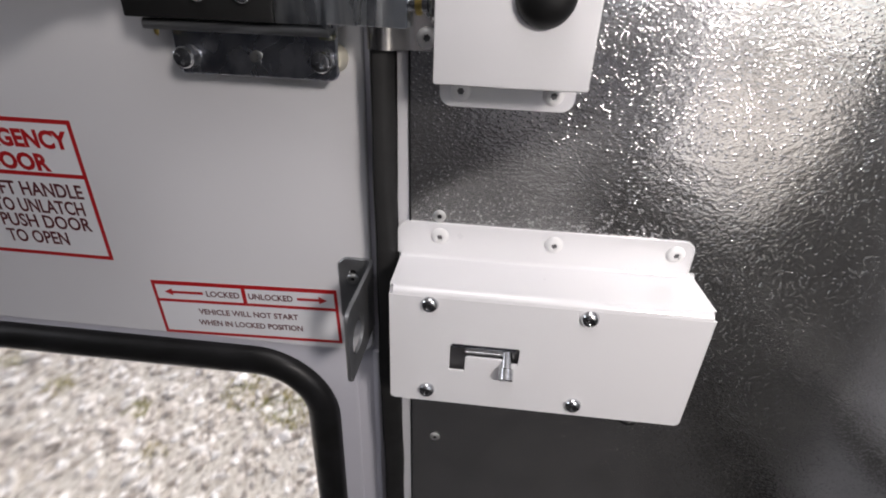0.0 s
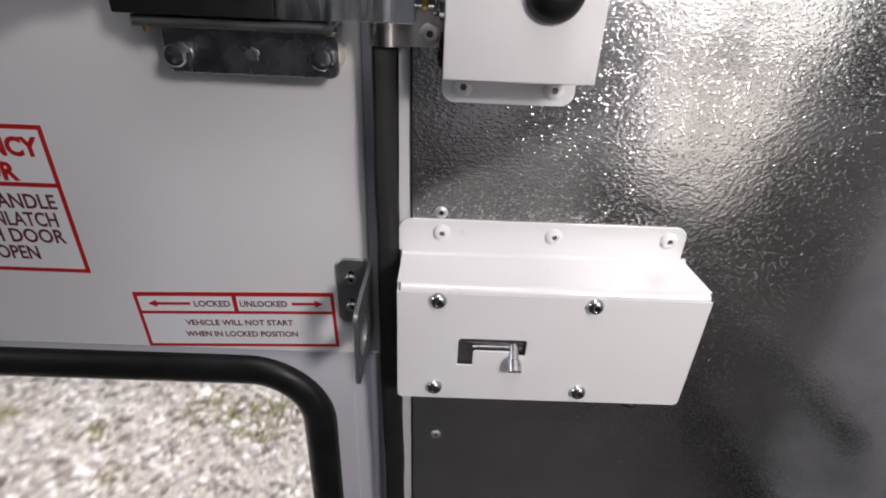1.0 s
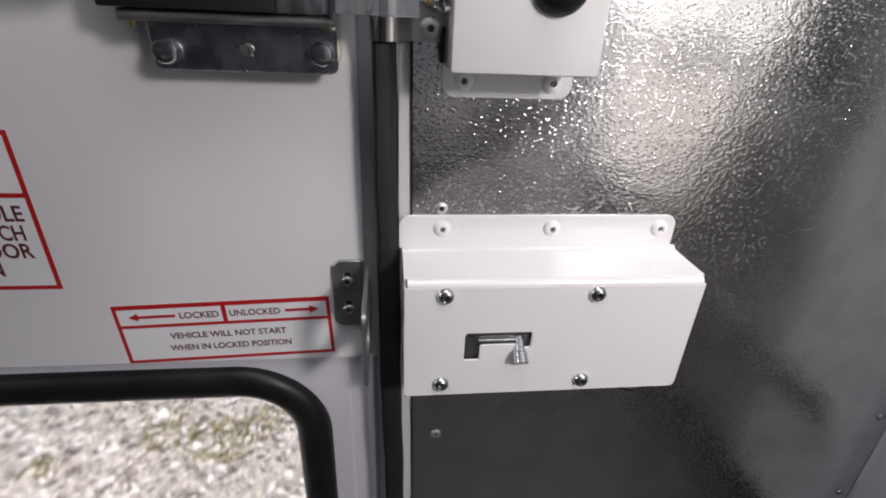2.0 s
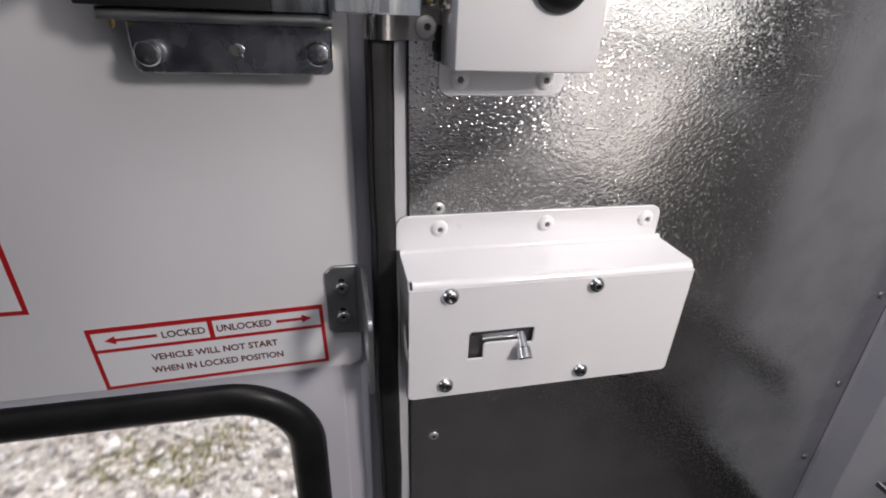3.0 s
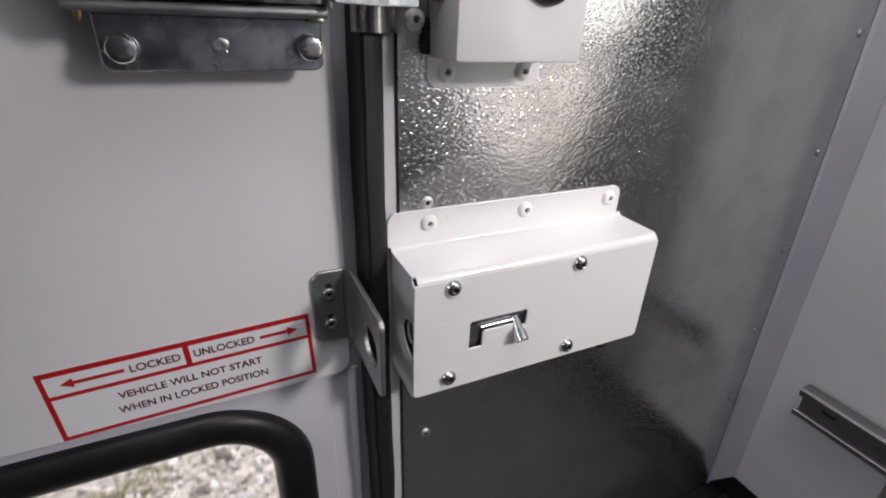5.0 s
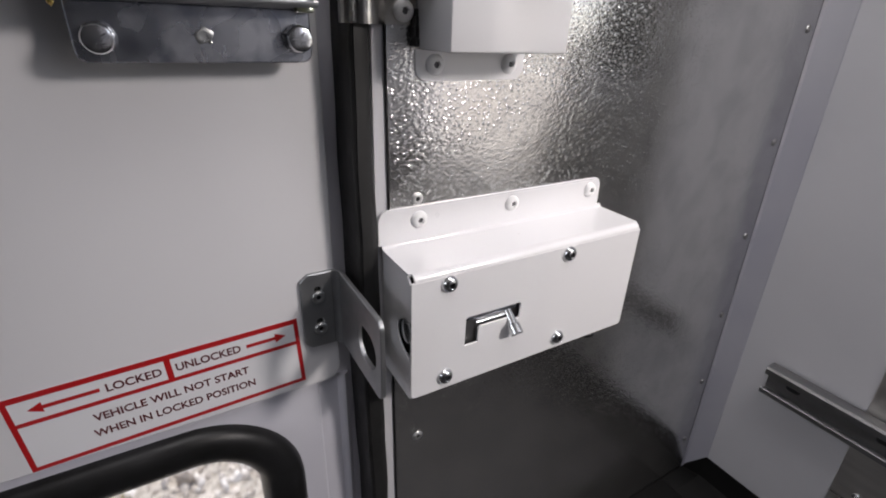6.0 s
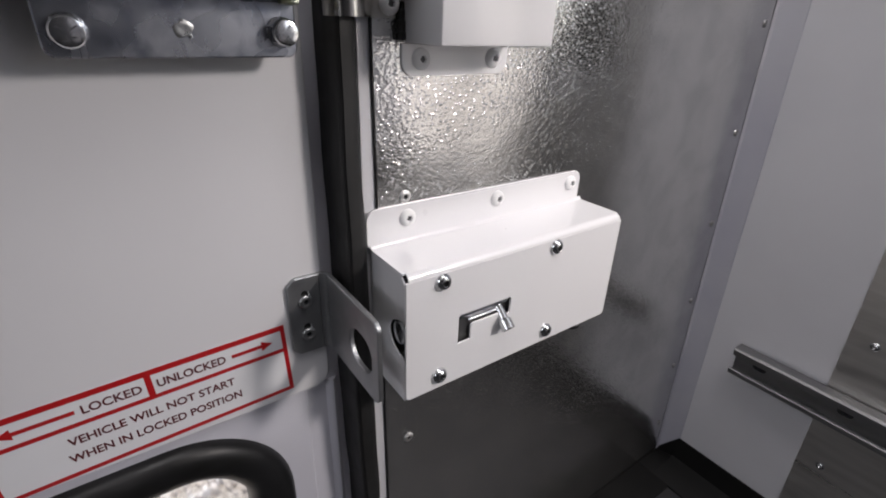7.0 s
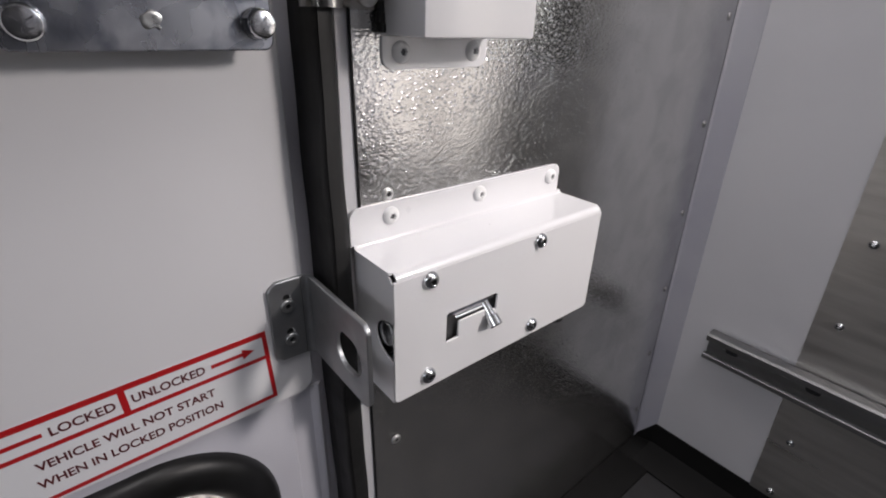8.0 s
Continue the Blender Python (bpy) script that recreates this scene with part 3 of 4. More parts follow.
def lettering(parent, words, u, v, size, mat, m, align="CENTER", bold=0.0, width=None):
    """One line of capitals; size is the height of a capital."""
    cu = bpy.data.curves.new("lettering", "FONT")
    cu.body, cu.size, cu.align_x, cu.align_y = words, size / 0.70, align, "CENTER"
    cu.offset = bold * size
    cu.extrude = 0.00005
    cu.resolution_u = 3
    tmp = bpy.data.objects.new("tmp", cu)
    scene.collection.objects.link(tmp)
    bpy.context.view_layer.update()
    me = bpy.data.meshes.new_from_object(tmp.evaluated_get(bpy.context.evaluated_depsgraph_get()))
    bpy.data.objects.remove(tmp)
    me.name = "lettering"
    xs = [q.co.x for q in me.vertices]
    ys = [q.co.y for q in me.vertices]
    k = width / (max(xs) - min(xs)) if width else 1.0
    mid = (max(ys) + min(ys)) / 2
    base = {"CENTER": (max(xs) + min(xs)) / 2, "LEFT": min(xs), "RIGHT": max(xs)}[align]
    me.transform(m @ Matrix.Translation((u, v, 0.00035)) @ Matrix.Diagonal((k, 1, 1, 1)) @ Matrix.Translation((-base, -mid, 0)))
    me.materials.clear()
    me.materials.append(mat)
    return part("lettering", me, None, parent, "printed words " + words.lower())


def sticker_bar(bm, u0, v0, u1, v1, m):
    return sheet(bm, [(u0, v0), (u1, v0), (u1, v1), (u0, v1)], (), 0.0001, m @ Matrix.Translation((0, 0, 0.00028)))


def arrow(u0, u1, v, head, t):
    s = 1 if u1 > u0 else -1
    pts = [(u0, v - t / 2), (u1 - s * head, v - t / 2), (u1 - s * head, v - head * 0.5), (u1, v), (u1 - s * head, v + head * 0.5), (u1 - s * head, v + t / 2), (u0, v + t / 2)]
    return pts if s > 0 else pts[::-1]


def locked_sticker():
    w, h, b, top = 0.168, 0.0565, 0.0029, 0.0040
    m = Matrix.Translation((-0.1430, DOOR_Y, 0.3985)) @ FACING @ pose(0, 0, 0, 0, 0, 2.1)
    t = thing("warning_sticker", (-0.143, DOOR_Y, 0.37), "white sticker with red border reading locked and unlocked, on the door", "sticker", "stickers on the door")
    x, z = w / 2, h / 2
    part("backing", sheet(bmesh.new(), rounded(-x - 0.0005, -z - 0.0005, x + 0.0005, z + 0.0005, 0.0006, 2), (), 0.0001, m @ Matrix.Translation((0, 0, 0.00015))), M_STICKER, t)
    div = z - 0.36 * h
    bm = bmesh.new()
    for q in ((-x, z - top, x, z), (-x, -z, x, -z + b), (-x, -z + b, -x + b, z - top), (x - b, -z + b, x, z - top), (-x + b, div - b / 2, x - b, div + b / 2), (-0.0018, div + b / 2, 0.0018, z - top)):
        sticker_bar(bm, *q, m)
    part("border", bm, M_RED, t, "red printed border")
    row = (div + z - top + b / 2) / 2
    for a, c in (((-x + 0.274 * w), (-x + 0.062 * w)), ((-x + 0.785 * w), (-x + 0.945 * w))):
        bm = sheet(bmesh.new(), arrow(a, c, row, 0.0074, 0.0026), (), 0.0001, m @ Matrix.Translation((0, 0, 0.0003)))
        part("arrow", bm, M_RED, t, "red printed arrow")
    lettering(t, "LOCKED", -x + 0.384 * w, row, 0.0058, M_DARKINK, m, width=0.0305, bold=0.028)
    lettering(t, "UNLOCKED", -x + 0.643 * w, row, 0.0058, M_DARKINK, m, width=0.040, bold=0.028)
    lettering(t, "VEHICLE WILL NOT START", 0.0, div - 0.0105, 0.0056, M_DARKINK, m, width=0.0925, bold=0.028)
    lettering(t, "WHEN IN LOCKED POSITION", 0.0, div - 0.0225, 0.0056, M_DARKINK, m, width=0.0975, bold=0.028)
    return t


def emergency_sticker():
    right, top, mid, bot, b = -0.2565, 0.5605, 0.5155, 0.4405, 0.0034
    half = 0.0562
    cx = right - half
    m = Matrix.Translation((cx, DOOR_Y, 0)) @ FACING
    t = thing("warning_sticker", (cx, DOOR_Y, bot), "white sticker with red border and emergency door instructions", "sticker", "stickers on the door")
    part("backing", sheet(bmesh.new(), rounded(-half - 0.0005, bot - 0.0005, half + 0.0005, top + 0.0005, 0.0006, 2), (), 0.0001, m @ Matrix.Translation((0, 0, 0.00015))), M_STICKER, t)
    bm = bmesh.new()
    for q in ((-half, top - b, half, top), (-half, bot, half, bot + b), (-half, bot + b, -half + b, top - b), (half - b, bot + b, half, top - b), (-half + b, mid - b / 2, half - b, mid + b / 2)):
        sticker_bar(bm, *q, m)
    part("border", bm, M_RED, t, "red printed border")
    lettering(t, "EMERGENCY", 0, 0.5445, 0.0132, M_RED, m, width=0.0997, bold=0.06)
    lettering(t, "DOOR", 0, 0.5256, 0.0132, M_RED, m, width=0.0555, bold=0.06)
    for words, z, width in (("LIFT HANDLE", 0.5022, 0.083), ("TO UNLATCH", 0.4872, 0.0795), ("PUSH DOOR", 0.4730, 0.081), ("TO OPEN", 0.4580, 0.0557)):
        lettering(t, words, -0.0353, z, 0.0116, M_DARKINK, m, "LEFT", width=width, bold=0.03)
    return t


locked_sticker()
emergency_sticker()


# ---- angle bracket on the door ----
def angle_bracket():
    t = thing("angle_bracket", (-0.04, 0.018, 0.40), "grey plated angle bracket with slotted tongue, screwed to the door", "bracket")
    z0, z1, th = 0.4025, 0.4635, 0.0030
    base = FACING @ Matrix.Translation((0, 0, -0.0148))
    bm = sheet(bmesh.new(), [(-0.0560, z0 + 0.0055), (-0.0553, z0 + 0.0040), (-0.0515, z0 + 0.0004), (-0.0500, z0), (-0.0330, z0), (-0.0330, z1), (-0.0495, z1), (-0.0510, z1 - 0.0006), (-0.0553, z1 - 0.0045), (-0.0560, z1 - 0.0060)], [rounded(-0.0464, 0.4450, -0.0416, 0.4530, 0.0022, 4), rounded(-0.0464, 0.4185, -0.0416, 0.4265, 0.0022, 4)], th, base, 0.0006)
    # the bend
    cy, cx, r0, r1 = 0.0108, -0.0330, 0.0040, 0.0040 + th
    secs = []
    for z in (z0, z1):
        arc = [(cx + r1 * math.sin(a), cy + r1 * math.cos(a)) for a in (radians(90 * k / 6) for k in range(7))]
        arc += [(cx + r0 * math.sin(a), cy + r0 * math.cos(a)) for a in (radians(90 * (6 - k) / 6) for k in range(7))]
        secs.append([(x, y, z) for x, y in arc])
    sweep(bm, secs)
    part("foot", bm, M_BRACKET, t)
    # tongue, seen from the side: u runs along -y, v is z
    side = Matrix(((0, 0, -1, cx + r0), (-1, 0, 0, 0), (0, 1, 0, 0), (0, 0, 0, 1)))
    bm = sheet(bmesh.new(), rounded(-cy, z0, 0.0625, z1, (0, 0.007, 0.007, 0)), [rounded(0.0225, 0.4180, 0.0540, 0.4440, 0.0125, 10)], th, side, 0.0006)
    part("tongue", bm, M_BRACKET, t, "tongue with an oblong hole")
    for z in (0.4450, 0.4185):
        screw(t, "grey", to_cabin(-0.0440, 0.0148, z, 10))
        # black slip behind the slot stands for the shade inside it
        part("slot_shade", sheet(bmesh.new(), rounded(-0.0466, z - 0.0003, -0.0414, z + 0.0085, 0.0022, 4), (), 0.0008, FACING @ Matrix.Translation((0, 0, -0.0165))), M_PLASTIC, t, "black slip put in as shade in the screw slot")
    return t


angle_bracket()


# ---- interlock box ----
def interlock_box():
    t = thing("interlock_box", (0.105, 0.0, 0.381), "white powder-coated interlock box with chromed slide pin, on the wall", "lock box")
    x0, x1, z0, z1, yf, th = -0.001, 0.213, 0.3815, 0.4805, -0.048, 0.0015
    nose = 0.0050
    # flange, root bend and top as one fold
    bm = sheet(bmesh.new(), rounded(-0.0035, z1 + 0.002, 0.2085, 0.5085, (0, 0, 0.008, 0.008)), (), th, FACING @ Matrix.Translation((0, 0, th)), 0.0004)
    part("flange", bm, M_POWDER, t)
    bm = bmesh.new()
    prof = []
    for k in range(6):
        a = radians(90 * k / 5)
        prof.append((-0.0040 + 0.0025 * math.cos(a), z1 + 0.0025 - 0.0025 * math.sin(a)))
    prof = [(-th, z1 + 0.0025)] + prof[1:] + [(yf + nose, z1), (yf + nose, z1 - th), (-0.0010, z1 - th), (-0.0003, z1 + 0.0025)]
    sweep(bm, [[(x, y, z) for y, z in prof] for x in (x0, 0.0, 0.2085, x1)])
    # nose bend, cut back at both ends
    prof = []
    for r in (nose, nose - th):
        arc = [(yf + nose - r * math.sin(a), z1 - nose + r * math.cos(a)) for a in (radians(90 * k / 8) for k in range(9))]
        prof += arc if r == nose else arc[::-1]
    sweep(bm, [[(x, y, z) for y, z in prof] for x in (x0 + 0.0024, x1 - 0.0020)])
    part("top", bm, M_POWDER, t, smooth=50)
    slot = [(0.0425, 0.4140), (0.0535, 0.4140), (0.0535, 0.4255), (0.0550, 0.4272), (0.0800, 0.4272), (0.0812, 0.4240), (0.0905, 0.4240), (0.0912, 0.4260), (0.0912, 0.4362), (0.0898, 0.4378), (0.0440, 0.4378), (0.0425, 0.4362)]
    bm = sheet(bmesh.new(), rounded(x0, z0, x1, z1 - nose, (0.004, 0.004, 0, 0)), [slot], th, FACING @ Matrix.Translation((0, 0, -yf)), 0.0004)
    part("front_panel", bm, M_POWDER, t)
    for x, s, notch in ((x0, 0, True), (x1 - th, 1, False)):
        side = Matrix(((0, 0, 1, x + th), (-1, 0, 0, 0), (0, 1, 0, 0), (0, 0, 0, 1)))
        far = -yf - th - 0.0003
        pts = [(0.001, z0), (far, z0)]
        if notch:
            pts += [(far - 0.0205 * math.sin(a), 0.4305 - 0.0150 * math.cos(a)) for a in (radians(180 * k / 14) for k in range(15))]
        pts += [(far, z1 - 0.0072), (far - 0.0018, z1 - 0.0050), (far - 0.0050, z1 - 0.0018), (0.001, z1 - 0.0018)]
        part("side_panel", sheet(bmesh.new(), pts, (), th, side, 0.0003), M_POWDER, t)
    part("bottom", block(bmesh.new(), x0 + 0.0017, x1 - 0.0017, yf + 0.0018, -0.0008, z0, z0 + th), M_POWDER, t)
    for x, z, a in ((0.0270, 0.4696, 10), (0.1335, 0.4694, 40), (0.1345, 0.3924, 20), (0.0265, 0.3932, 50)):
        screw(t, "steel", to_cabin(x, yf, z, a))
    for x, a in ((0.0280, 0), (0.1105, 25), (0.1955, 12)):
        screw(t, "white", to_cabin(x, -th, 0.4985, a))
    # slide bolt behind the slot with its pin
    bm = rod(bmesh.new(), (0.0530, -0.0445, 0.4290), (0.0835, -0.0445, 0.4290), 0.0012, 16)
    rod(bm, (0.0015, -0.0345, 0.4310), (0.040, -0.0345, 0.4310), 0.0090, 28, 0.001)
    bolt = part("slide_bolt", bm, M_BOLT, t, "bright steel slide bolt")
    bm = block(bmesh.new(), 0.020, 0.110, -0.0436, -0.0416, 0.400, 0.455, 0.0004)
    part("bolt_carrier", bm, M_RAIL, t, "zinc-plated plate behind the slot")
    part("guide_rod", rod(bmesh.new(), (0.0380, -0.0418, 0.4345), (0.0895, -0.0418, 0.4345), 0.0036, 24), M_ZINC, t, "dark plated guide rod behind the slot")
    bm = rod(bmesh.new(), (0.0830, -0.0390, 0.4325), (0.0832, -0.0545, 0.4186), 0.0037, 20)
    part("pin", bm, M_BOLT, bolt, "chromed operating pin")
    bm = rod(bmesh.new(), (0.0831, -0.0505, 0.4222), (0.0832, -0.0572, 0.4164), 0.0052, 24, 0.0007)
    part("pin_cap", bm, M_BOLT, bolt, "chromed pin cap")
    bm = rod(bmesh.new(), (0.178, -0.040, z0 + 0.0005), (0.178, -0.040, z0 - 0.0050), 0.0085, 24, 0.0015)
    part("cable_grommet", bm, M_RUBBER, t, "black rubber cable grommet")
    return t


interlock_box()


# ---- upper switch box ----
def switch_box():
    t = thing("switch_box", (0.066, 0.0, 0.61), "white powder-coated steel box with a black dome, screwed to the wall", "switch box")
    x0, x1, z0, z1, yf = 0.0240, 0.1085, 0.6105, 0.715, -0.043
    bm = block(bmesh.new(), x0, x1, yf, -0.0018, z0, z1, 0.0016)
    part("body", bm, M_POWDER, t)
    bm = sheet(bmesh.new(), rounded(0.0240, 0.5915, 0.1090, z0 - 0.0002, (0.008, 0.008, 0, 0)), (), 0.0015, FACING @ Matrix.Translation((0, 0, 0.0015)), 0.0004)
    part("flange", bm, M_POWDER, t)
    for x, a in ((0.0375, 0), (0.0955, 20)):
        screw(t, "white", to_cabin(x, -0.0015, 0.6015, a))
    bm = lathe(bmesh.new(), [(0.0155, -0.001), (0.0155, 0.001)] + [(0.0155 * math.cos(radians(a)), 0.001 + 0.0105 * math.sin(radians(a))) for a in range(10, 90, 10)] + [(0, 0.0115)], 32, to_cabin(0.0800, yf, 0.6560))
    part("dome", bm, M_RUBBER, t, "black rubber dome")
    # jagged black pieces along the left edge of the box
    bm = bmesh.new()
    for k, (dx, z, h) in enumerate(((0.0024, 0.6120, 0.0050), (0.0034, 0.6165, 0.0065), (0.0026, 0.6225, 0.0060), (0.0018, 0.6280, 0.0045))):
        block(bm, x0 - dx, x0 + 0.002, -0.0065 + 0.0006 * k, -0.0004, z, z + h, 0.0007, 1)
    part("black_pieces", bm, M_PLASTIC, t, "jagged black pieces behind the box")
    bm = rod(bmesh.new(), (x0 + 0.001, -0.020, 0.650), (x0 - 0.004, -0.020, 0.650), 0.0105, 28, 0.0012)
    ring_part = part("bush", bm, M_STAIN, t, "steel bush in the side of the box")
    part("bore", rod(bmesh.new(), (x0, -0.020, 0.650), (x0 - 0.0043, -0.020, 0.650), 0.0080, 24), M_PLASTIC, ring_part, "black bore")
    return t


switch_box()


# ---- door latch ----
def hex_bolt_meshes():
    bm = lathe(bmesh.new(), [(0.0072, 0), (0.0072, 0.0010), (0.0070, 0.0013), (0.003, 0.0013)], 28)
    washer = link("washer", bm, M_BOLT, 40)
    bm = bmesh.new()
    lathe(bm, [(0.0070, 0.0013), (0.0070, 0.0084), (0.0056, 0.0096), (0.0030, 0.0101), (0, 0.0102)], 6)
    lathe(bm, [(0.0066, 0.0082), (0.0064, 0.0092), (0.0058, 0.0100), (0.0049, 0.0103), (0, 0.0103)], 28)
    for k in range(3):
        r = bmesh.ops.create_cube(bm, size=1.0, matrix=Matrix.Rotation(radians(120 * k + 20), 4, "Z") @ Matrix.Translation((0.0027, 0, 0.0104)) @ Matrix.Diagonal((0.0028, 0.0006, 0.0008, 1)))
    for k in range(5):
        bmesh.ops.create_cube(bm, size=1.0, matrix=Matrix.Translation((-0.0016 + 0.0008 * k, -0.0024, 0.0104)) @ Matrix.Rotation(radians(20 * k), 4, "Z") @ Matrix.Diagonal((0.0004, 0.0016, 0.0008, 1)))
    return washer, link("bolt_head", bm, M_BOLT, 30)


WASHER, BOLT_HEAD = hex_bolt_meshes()


def door_latch():
    t = thing("door_latch", (-0.09, 0.018, 0.60), "zinc-plated slide latch with a black block, bolted to the door", "latch")
    yp = -0.0040
    # mounting plate with a folded ledge
    bm = sheet(bmesh.new(), rounded(-0.1465, 0.6030, -0.0405, 0.6290, (0.005, 0.005, 0, 0)), (), 0.003, FACING @ Matrix.Translation((0, 0, -yp)), 0.0007)
    plate = part("mounting_plate", bm, M_ZINC, t, "zinc-plated mounting plate")
    bm = lathe(bmesh.new(), [(0.0040, -0.0004), (0.0040, 0.0001), (0.0035, 0.0004), (0.0018, 0.0003), (0, 0.0002)], 20, to_cabin(-0.0930, yp, 0.6155))
    for v in bm.verts:
        a = math.atan2(v.co.z - 0.6155, v.co.x + 0.0930)
        k = 1.0 + 0.14 * math.sin(2 * a + 0.6) + 0.08 * math.sin(5 * a)
        v.co.x, v.co.z = -0.0930 + (v.co.x + 0.0930) * k, 0.6155 + (v.co.z - 0.6155) * k
    block(bm, -0.0912, -0.0896, yp - 0.0011, yp, 0.6117, 0.6133, 0.0005)
    part("weld_mark", bm, M_BRIGHT_GREY, plate, "small uneven weld mark")
    bm = bmesh.new()
    arc = [(yp - 0.0040 + 0.0040 * math.cos(radians(a)), 0.6290 + 0.0040 * math.sin(radians(a))) for a in range(0, 91, 15)]
    arc2 = [(yp - 0.0040 + 0.0070 * math.cos(radians(a)), 0.6290 + 0.0070 * math.sin(radians(a))) for a in range(90, -1, -15)]
    prof = arc + [(-0.0150, 0.6313), (-0.0168, 0.6296), (-0.0185, 0.6296), (-0.0195, 0.6311), (-0.0192, 0.6340), (-0.0175, 0.6355)] + arc2
    sweep(bm, [[(x, y, z) for y, z in prof] for x in (-0.1540, -0.0400)])
    part("ledge", bm, M_LEDGE, t, "folded zinc-plated ledge", 50)
    bm = block(bmesh.new(), -0.0490, -0.0402, -0.0120, yp - 0.0010, 0.6275, 0.6303, 0.0009)
    part("ledge_tab", bm, M_CHROMATE, t, "yellow-green chromated end of the ledge")
    for x, z, spin in ((-0.1362, 0.6137, 12), (-0.0487, 0.6150, 40)):
        at = to_cabin(x, yp, z, spin)
        b = part("bolt", BOLT_HEAD, None, t, "bright hexagon bolt head", at=at)
        part("washer", WASHER, None, b, at=at)
        part("spacer", rod(bmesh.new(), (x, DOOR_Y, z), (x, yp + 0.0031, z), 0.0095, 24), M_NYLON, t, "cream nylon spacer")
    part("drip", lathe(bmesh.new(), [(0.0006, 0), (0.0016, 0.0015), (0.0013, 0.0045), (0, 0.0062)], 12, Matrix.Translation((-0.1490, -0.0145, 0.6315)) @ pose(0, 0, 0, 180, 0, 0)), M_BRASS, t, "yellowed sealant drip")
    # bodies above the ledge
    bm = block(bmesh.new(), -0.1610, -0.0705, -0.0240, 0.010, 0.6362, 0.735, 0.0010)
    blk = part("block", bm, M_PLASTIC, t, "matt black block")
    for x in (-0.1130, -0.0870):
        part("screw", SCREW_STEEL, None, blk, "bright steel screw", at=to_cabin(x, -0.0240, 0.6510))
    bm = block(bmesh.new(), -0.0703, -0.0415, -0.0225, 0.010, 0.6362, 0.690, 0.0008)
    part("inner_case", bm, M_GALV, t, "zinc-plated case")
    bm = block(bmesh.new(), -0.0413, -0.0385, -0.0260, 0.012, 0.6345, 0.690, 0.0006)
    part("end_plate", bm, M_GALV, t, "folded zinc-plated end plate")
    bm = sheet(bmesh.new(), rounded(-0.0383, 0.6370, 0.0075, 0.692, 0.0012, 3), (), 0.0030, FACING @ Matrix.Translation((0, 0, 0.0290)), 0.0006)
    block(bm, 0.0046, 0.0074, -0.0258, -0.0060, 0.6372, 0.690, 0.0004)
    block(bm, -0.0380, 0.0046, -0.0258, -0.0060, 0.6372, 0.6398, 0.0004)
    part("bolt_housing", bm, M_GALV, t, "zinc-plated bolt housing")
    # bar out of view, added and sized to shade the door's upper left
    bm = block(bmesh.new(), -0.420, -0.1900, -0.088, -0.028, 0.6475, 0.700, 0.004, 3)
    block(bm, -0.195, -0.1550, -0.050, -0.028, 0.655, 0.695, 0.003, 2)
    part("shade_bar", bm, M_PLASTIC, t, "unseen matt black bar that shades the upper door")
    part("latch_bolt", rod(bmesh.new(), (0.0070, -0.020, 0.650), (0.0185, -0.020, 0.650), 0.0050, 20), M_CHROME, t, "bright latch bolt")
    part("collar", rod(bmesh.new(), (0.0112, -0.020, 0.650), (0.0150, -0.020, 0.650), 0.0064, 24, 0.0008), M_BRASS, t, "yellow-plated collar on the latch bolt")
    return t


door_latch()


def strike_band():
    t = thing("strike_plate", (0.0, 0.0, 0.623), "curved stainless steel strike band over the door seal", "strike plate")
    outer = [(-0.0215, 0.004), (-0.0210, -0.004), (-0.0185, -0.0092), (-0.0140, -0.0118), (-0.0090, -0.0120), (-0.0030, -0.0085), (0.0020, -0.0035), (0.0060, -0.0018), (0.0235, -0.0018)]
    inner = [(x, y + 0.0014) for x, y in outer]
    bm = bmesh.new()
    sweep(bm, [[(x, y, z) for x, y in outer + inner[::-1]] for z in (0.6235, 0.6360, 0.660)])
    part("band", bm, M_STAIN, t, smooth=60)
    bm = sheet(bmesh.new(), rounded(0.0150, 0.6425, 0.0205, 0.690, (0.002, 0.002, 0, 0)), (), 0.0024, FACING @ Matrix.Translation((0, 0, 0.0075)), 0.0005)
    part("tongue", bm, M_GALV, t, "upright zinc-plated tongue")
    screw(t, "white", to_cabin(0.0155, -0.0018, 0.6310, 15))
    screw(t, "white", to_cabin(0.0155, -0.0018, 0.6520, 15))
    return t


strike_band()


# ---- rail on the side wall ----
def wall_rail():
    t = thing("seat_rail", (0.53, -0.6, 0.185), "aluminium channel rail on the side wall", "rail")
    xw = X_RIGHT - 0.0048
    # (distance from the wall, height)
    prof = [(0, 0.0), (0.0150, 0.0), (0.0170, 0.0015), (0.0170, 0.0075), (0.0150, 0.0085), (0.0135, 0.0072), (0.0135, 0.0040), (0.0030, 0.0040), (0.0030, 0.0375), (0.0135, 0.0375), (0.0135, 0.0320), (0.0150, 0.0305), (0.0172, 0.0315), (0.0175, 0.0395), (0.0150, 0.0420), (0.0100, 0.0430), (0, 0.0430)]
    bm = bmesh.new()
    sweep(bm, [[LEAN @ Vector((xw - d, y, 0.1948 + h)) for d, h in prof] for y in (-0.0690, -1.2, Y_FRONT + 0.02)])
    part("channel", bm, M_RAIL, t)
    for k in range(12):
        y = -0.100 - 0.097 * k
        bm = sheet(bmesh.new(), rounded(y - 0.0085, 0.2123, y + 0.0085, 0.2218, 0.0046, 6), (), 0.0012, LEAN @ Matrix(((0, 0, -1, xw - 0.0042), (1, 0, 0, 0), (0, 1, 0, 0), (0, 0, 0, 1))), 0.0004)
        part("screw_slot", bm, M_FLOOR, t, "dark oval fixing slot")
    return t


wall_rail()

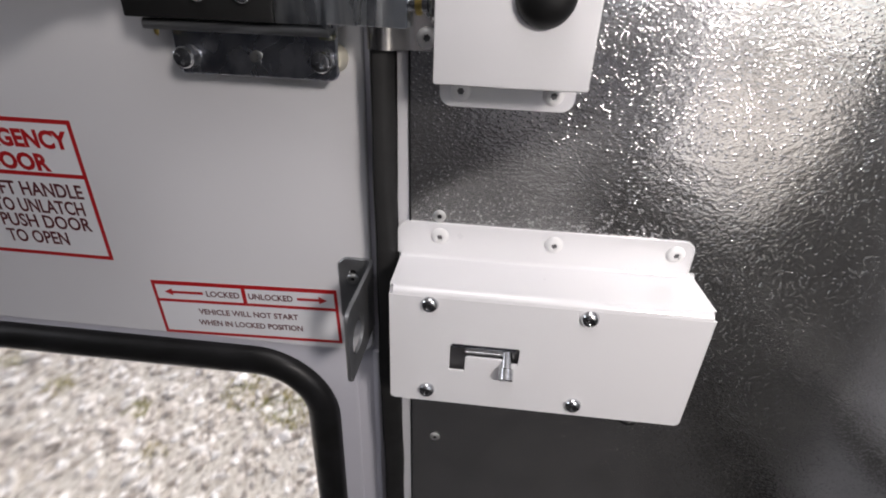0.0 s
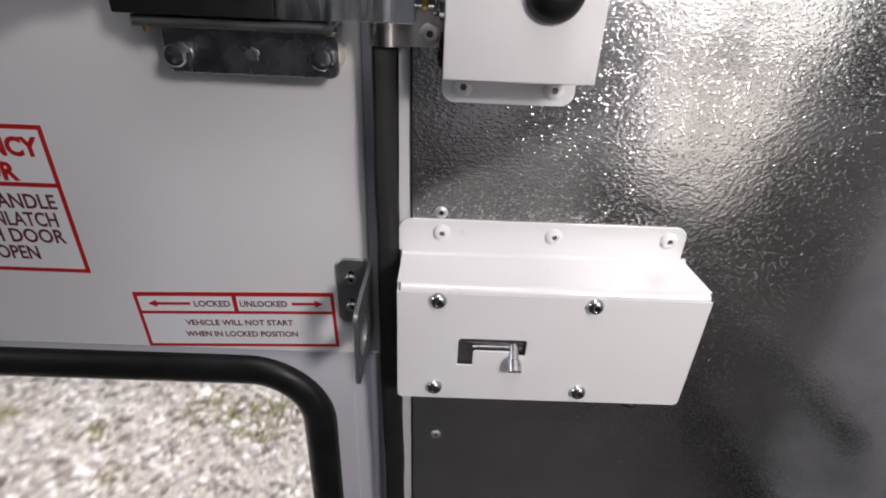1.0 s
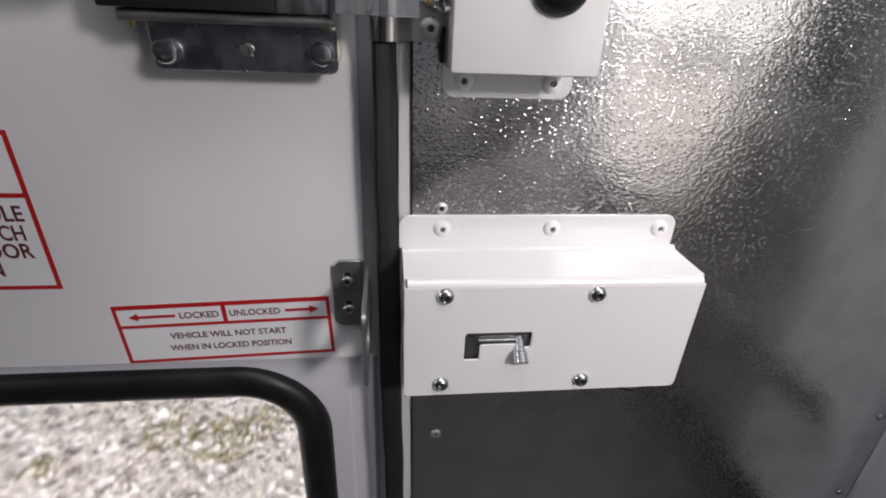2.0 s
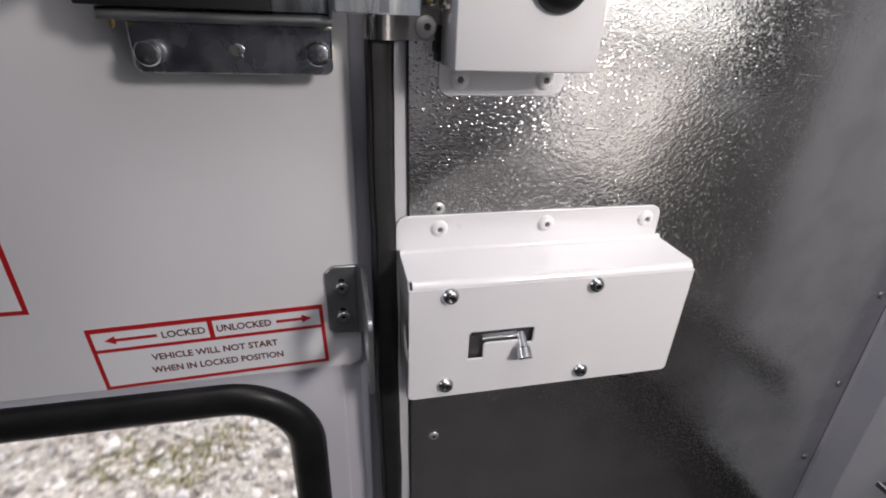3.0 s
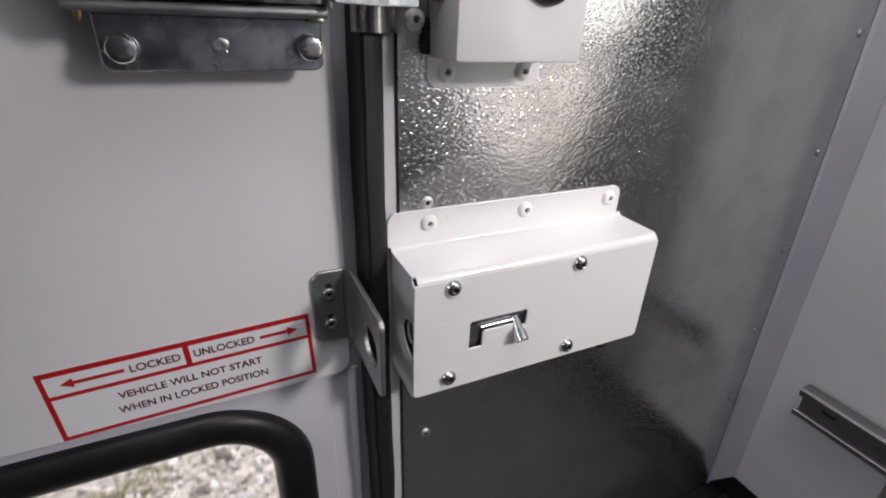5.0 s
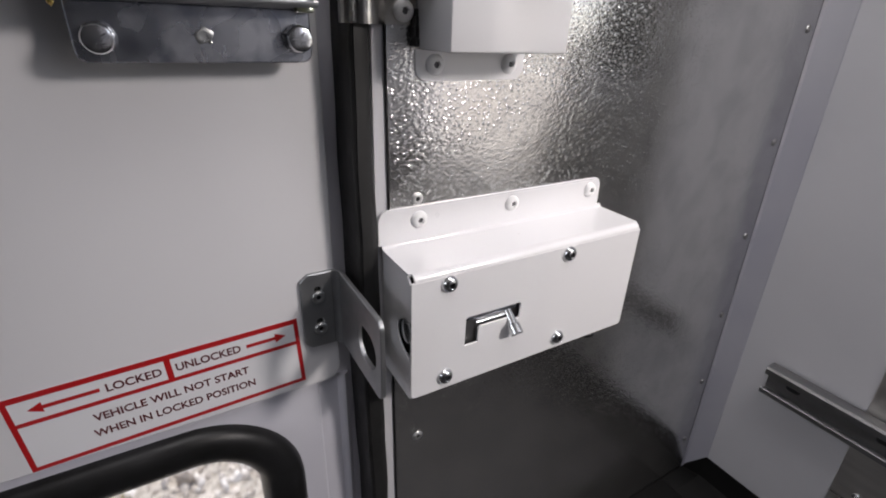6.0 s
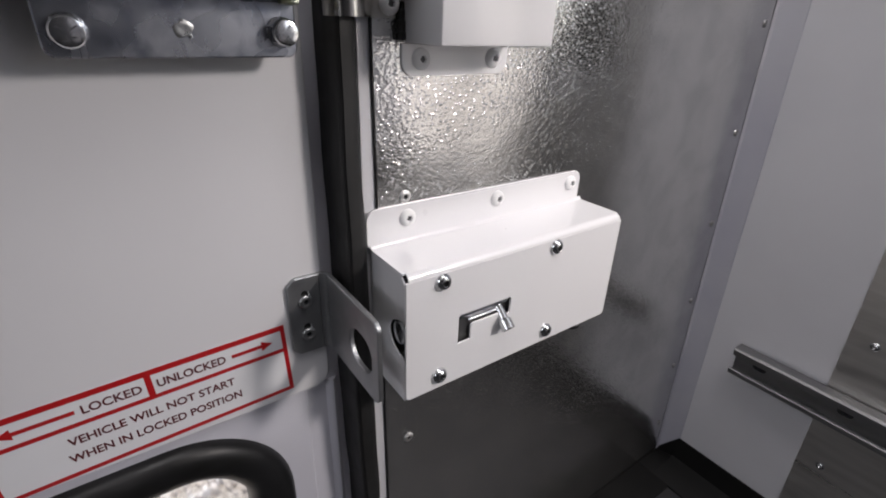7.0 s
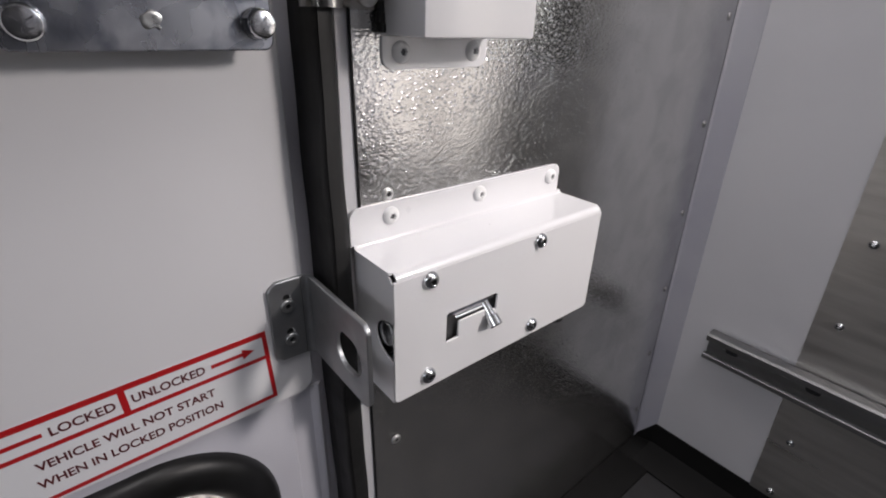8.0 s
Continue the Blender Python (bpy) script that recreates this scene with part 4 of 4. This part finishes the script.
# ---- gravel and grass outside ----
rng = random.Random(5)


def gravel():
    unit = bmesh.new()
    bmesh.ops.create_icosphere(unit, subdivisions=1, radius=1.0)
    base = [v.co.copy() for v in unit.verts]
    tris = [[v.index for v in f.verts] for f in unit.faces]
    unit.free()
    verts, faces = [], []
    for k in range(9500):
        x, y = rng.uniform(-3.4, 0.4), rng.uniform(0.15, 2.7)
        s = rng.uniform(0.008, 0.024) * (1.7 if rng.random() < 0.08 else 1.0)
        q = Euler([rng.uniform(0, 6) for _ in range(3)]).to_matrix() @ Matrix.Diagonal((s * rng.uniform(0.8, 1.4), s, s * rng.uniform(0.35, 0.6)))
        o = len(verts)
        c = Vector((x, y, -0.95 + s * 0.08))
        verts += [c + q @ (b * rng.uniform(0.85, 1.15)) for b in base]
        faces += [[o + i for i in f] for f in tris]
    me = bpy.data.meshes.new("gravel")
    me.from_pydata([tuple(v) for v in verts], [], faces)
    me.materials.append(M_STONE)
    tagged(new("gravel", me), "loose pale gravel stones on the ground outside", "gravel", kind="stuff")


gravel()


def grass():
    verts, faces = [], []
    for cx, cy, n, r in ((-0.70, 1.12, 420, 0.13), (-0.92, 1.20, 260, 0.11), (-0.55, 1.22, 200, 0.10), (-1.32, 1.02, 120, 0.06), (-1.12, 0.84, 60, 0.05), (-1.75, 1.12, 90, 0.07), (-2.10, 1.30, 160, 0.11), (-1.6, 1.6, 160, 0.10)):
        for k in range(n):
            a, d = rng.uniform(0, 6.28), r * math.sqrt(rng.random())
            x, y, h, w = cx + d * math.cos(a), cy + d * math.sin(a), rng.uniform(0.010, 0.034), rng.uniform(0.0015, 0.004)
            b, lean = rng.uniform(0, 6.28), rng.uniform(0.2, 0.9)
            dx, dy = math.cos(b), math.sin(b)
            o = len(verts)
            verts += [(x - dy * w, y + dx * w, -0.95), (x + dy * w, y - dx * w, -0.95), (x + dx * h * lean * 0.4 - dy * w * 0.6, y + dy * h * lean * 0.4 + dx * w * 0.6, -0.95 + h * 0.6), (x + dx * h * lean * 0.4 + dy * w * 0.6, y + dy * h * lean * 0.4 - dx * w * 0.6, -0.95 + h * 0.6), (x + dx * h * lean, y + dy * h * lean, -0.95 + h)]
            faces += [(o, o + 1, o + 3, o + 2), (o + 2, o + 3, o + 4)]
    me = bpy.data.meshes.new("grass")
    me.from_pydata(verts, [], faces)
    me.materials.append(M_GRASS)
    tagged(new("grass", me), "dry yellow-green grass tufts in the gravel", "grass", kind="stuff")


grass()
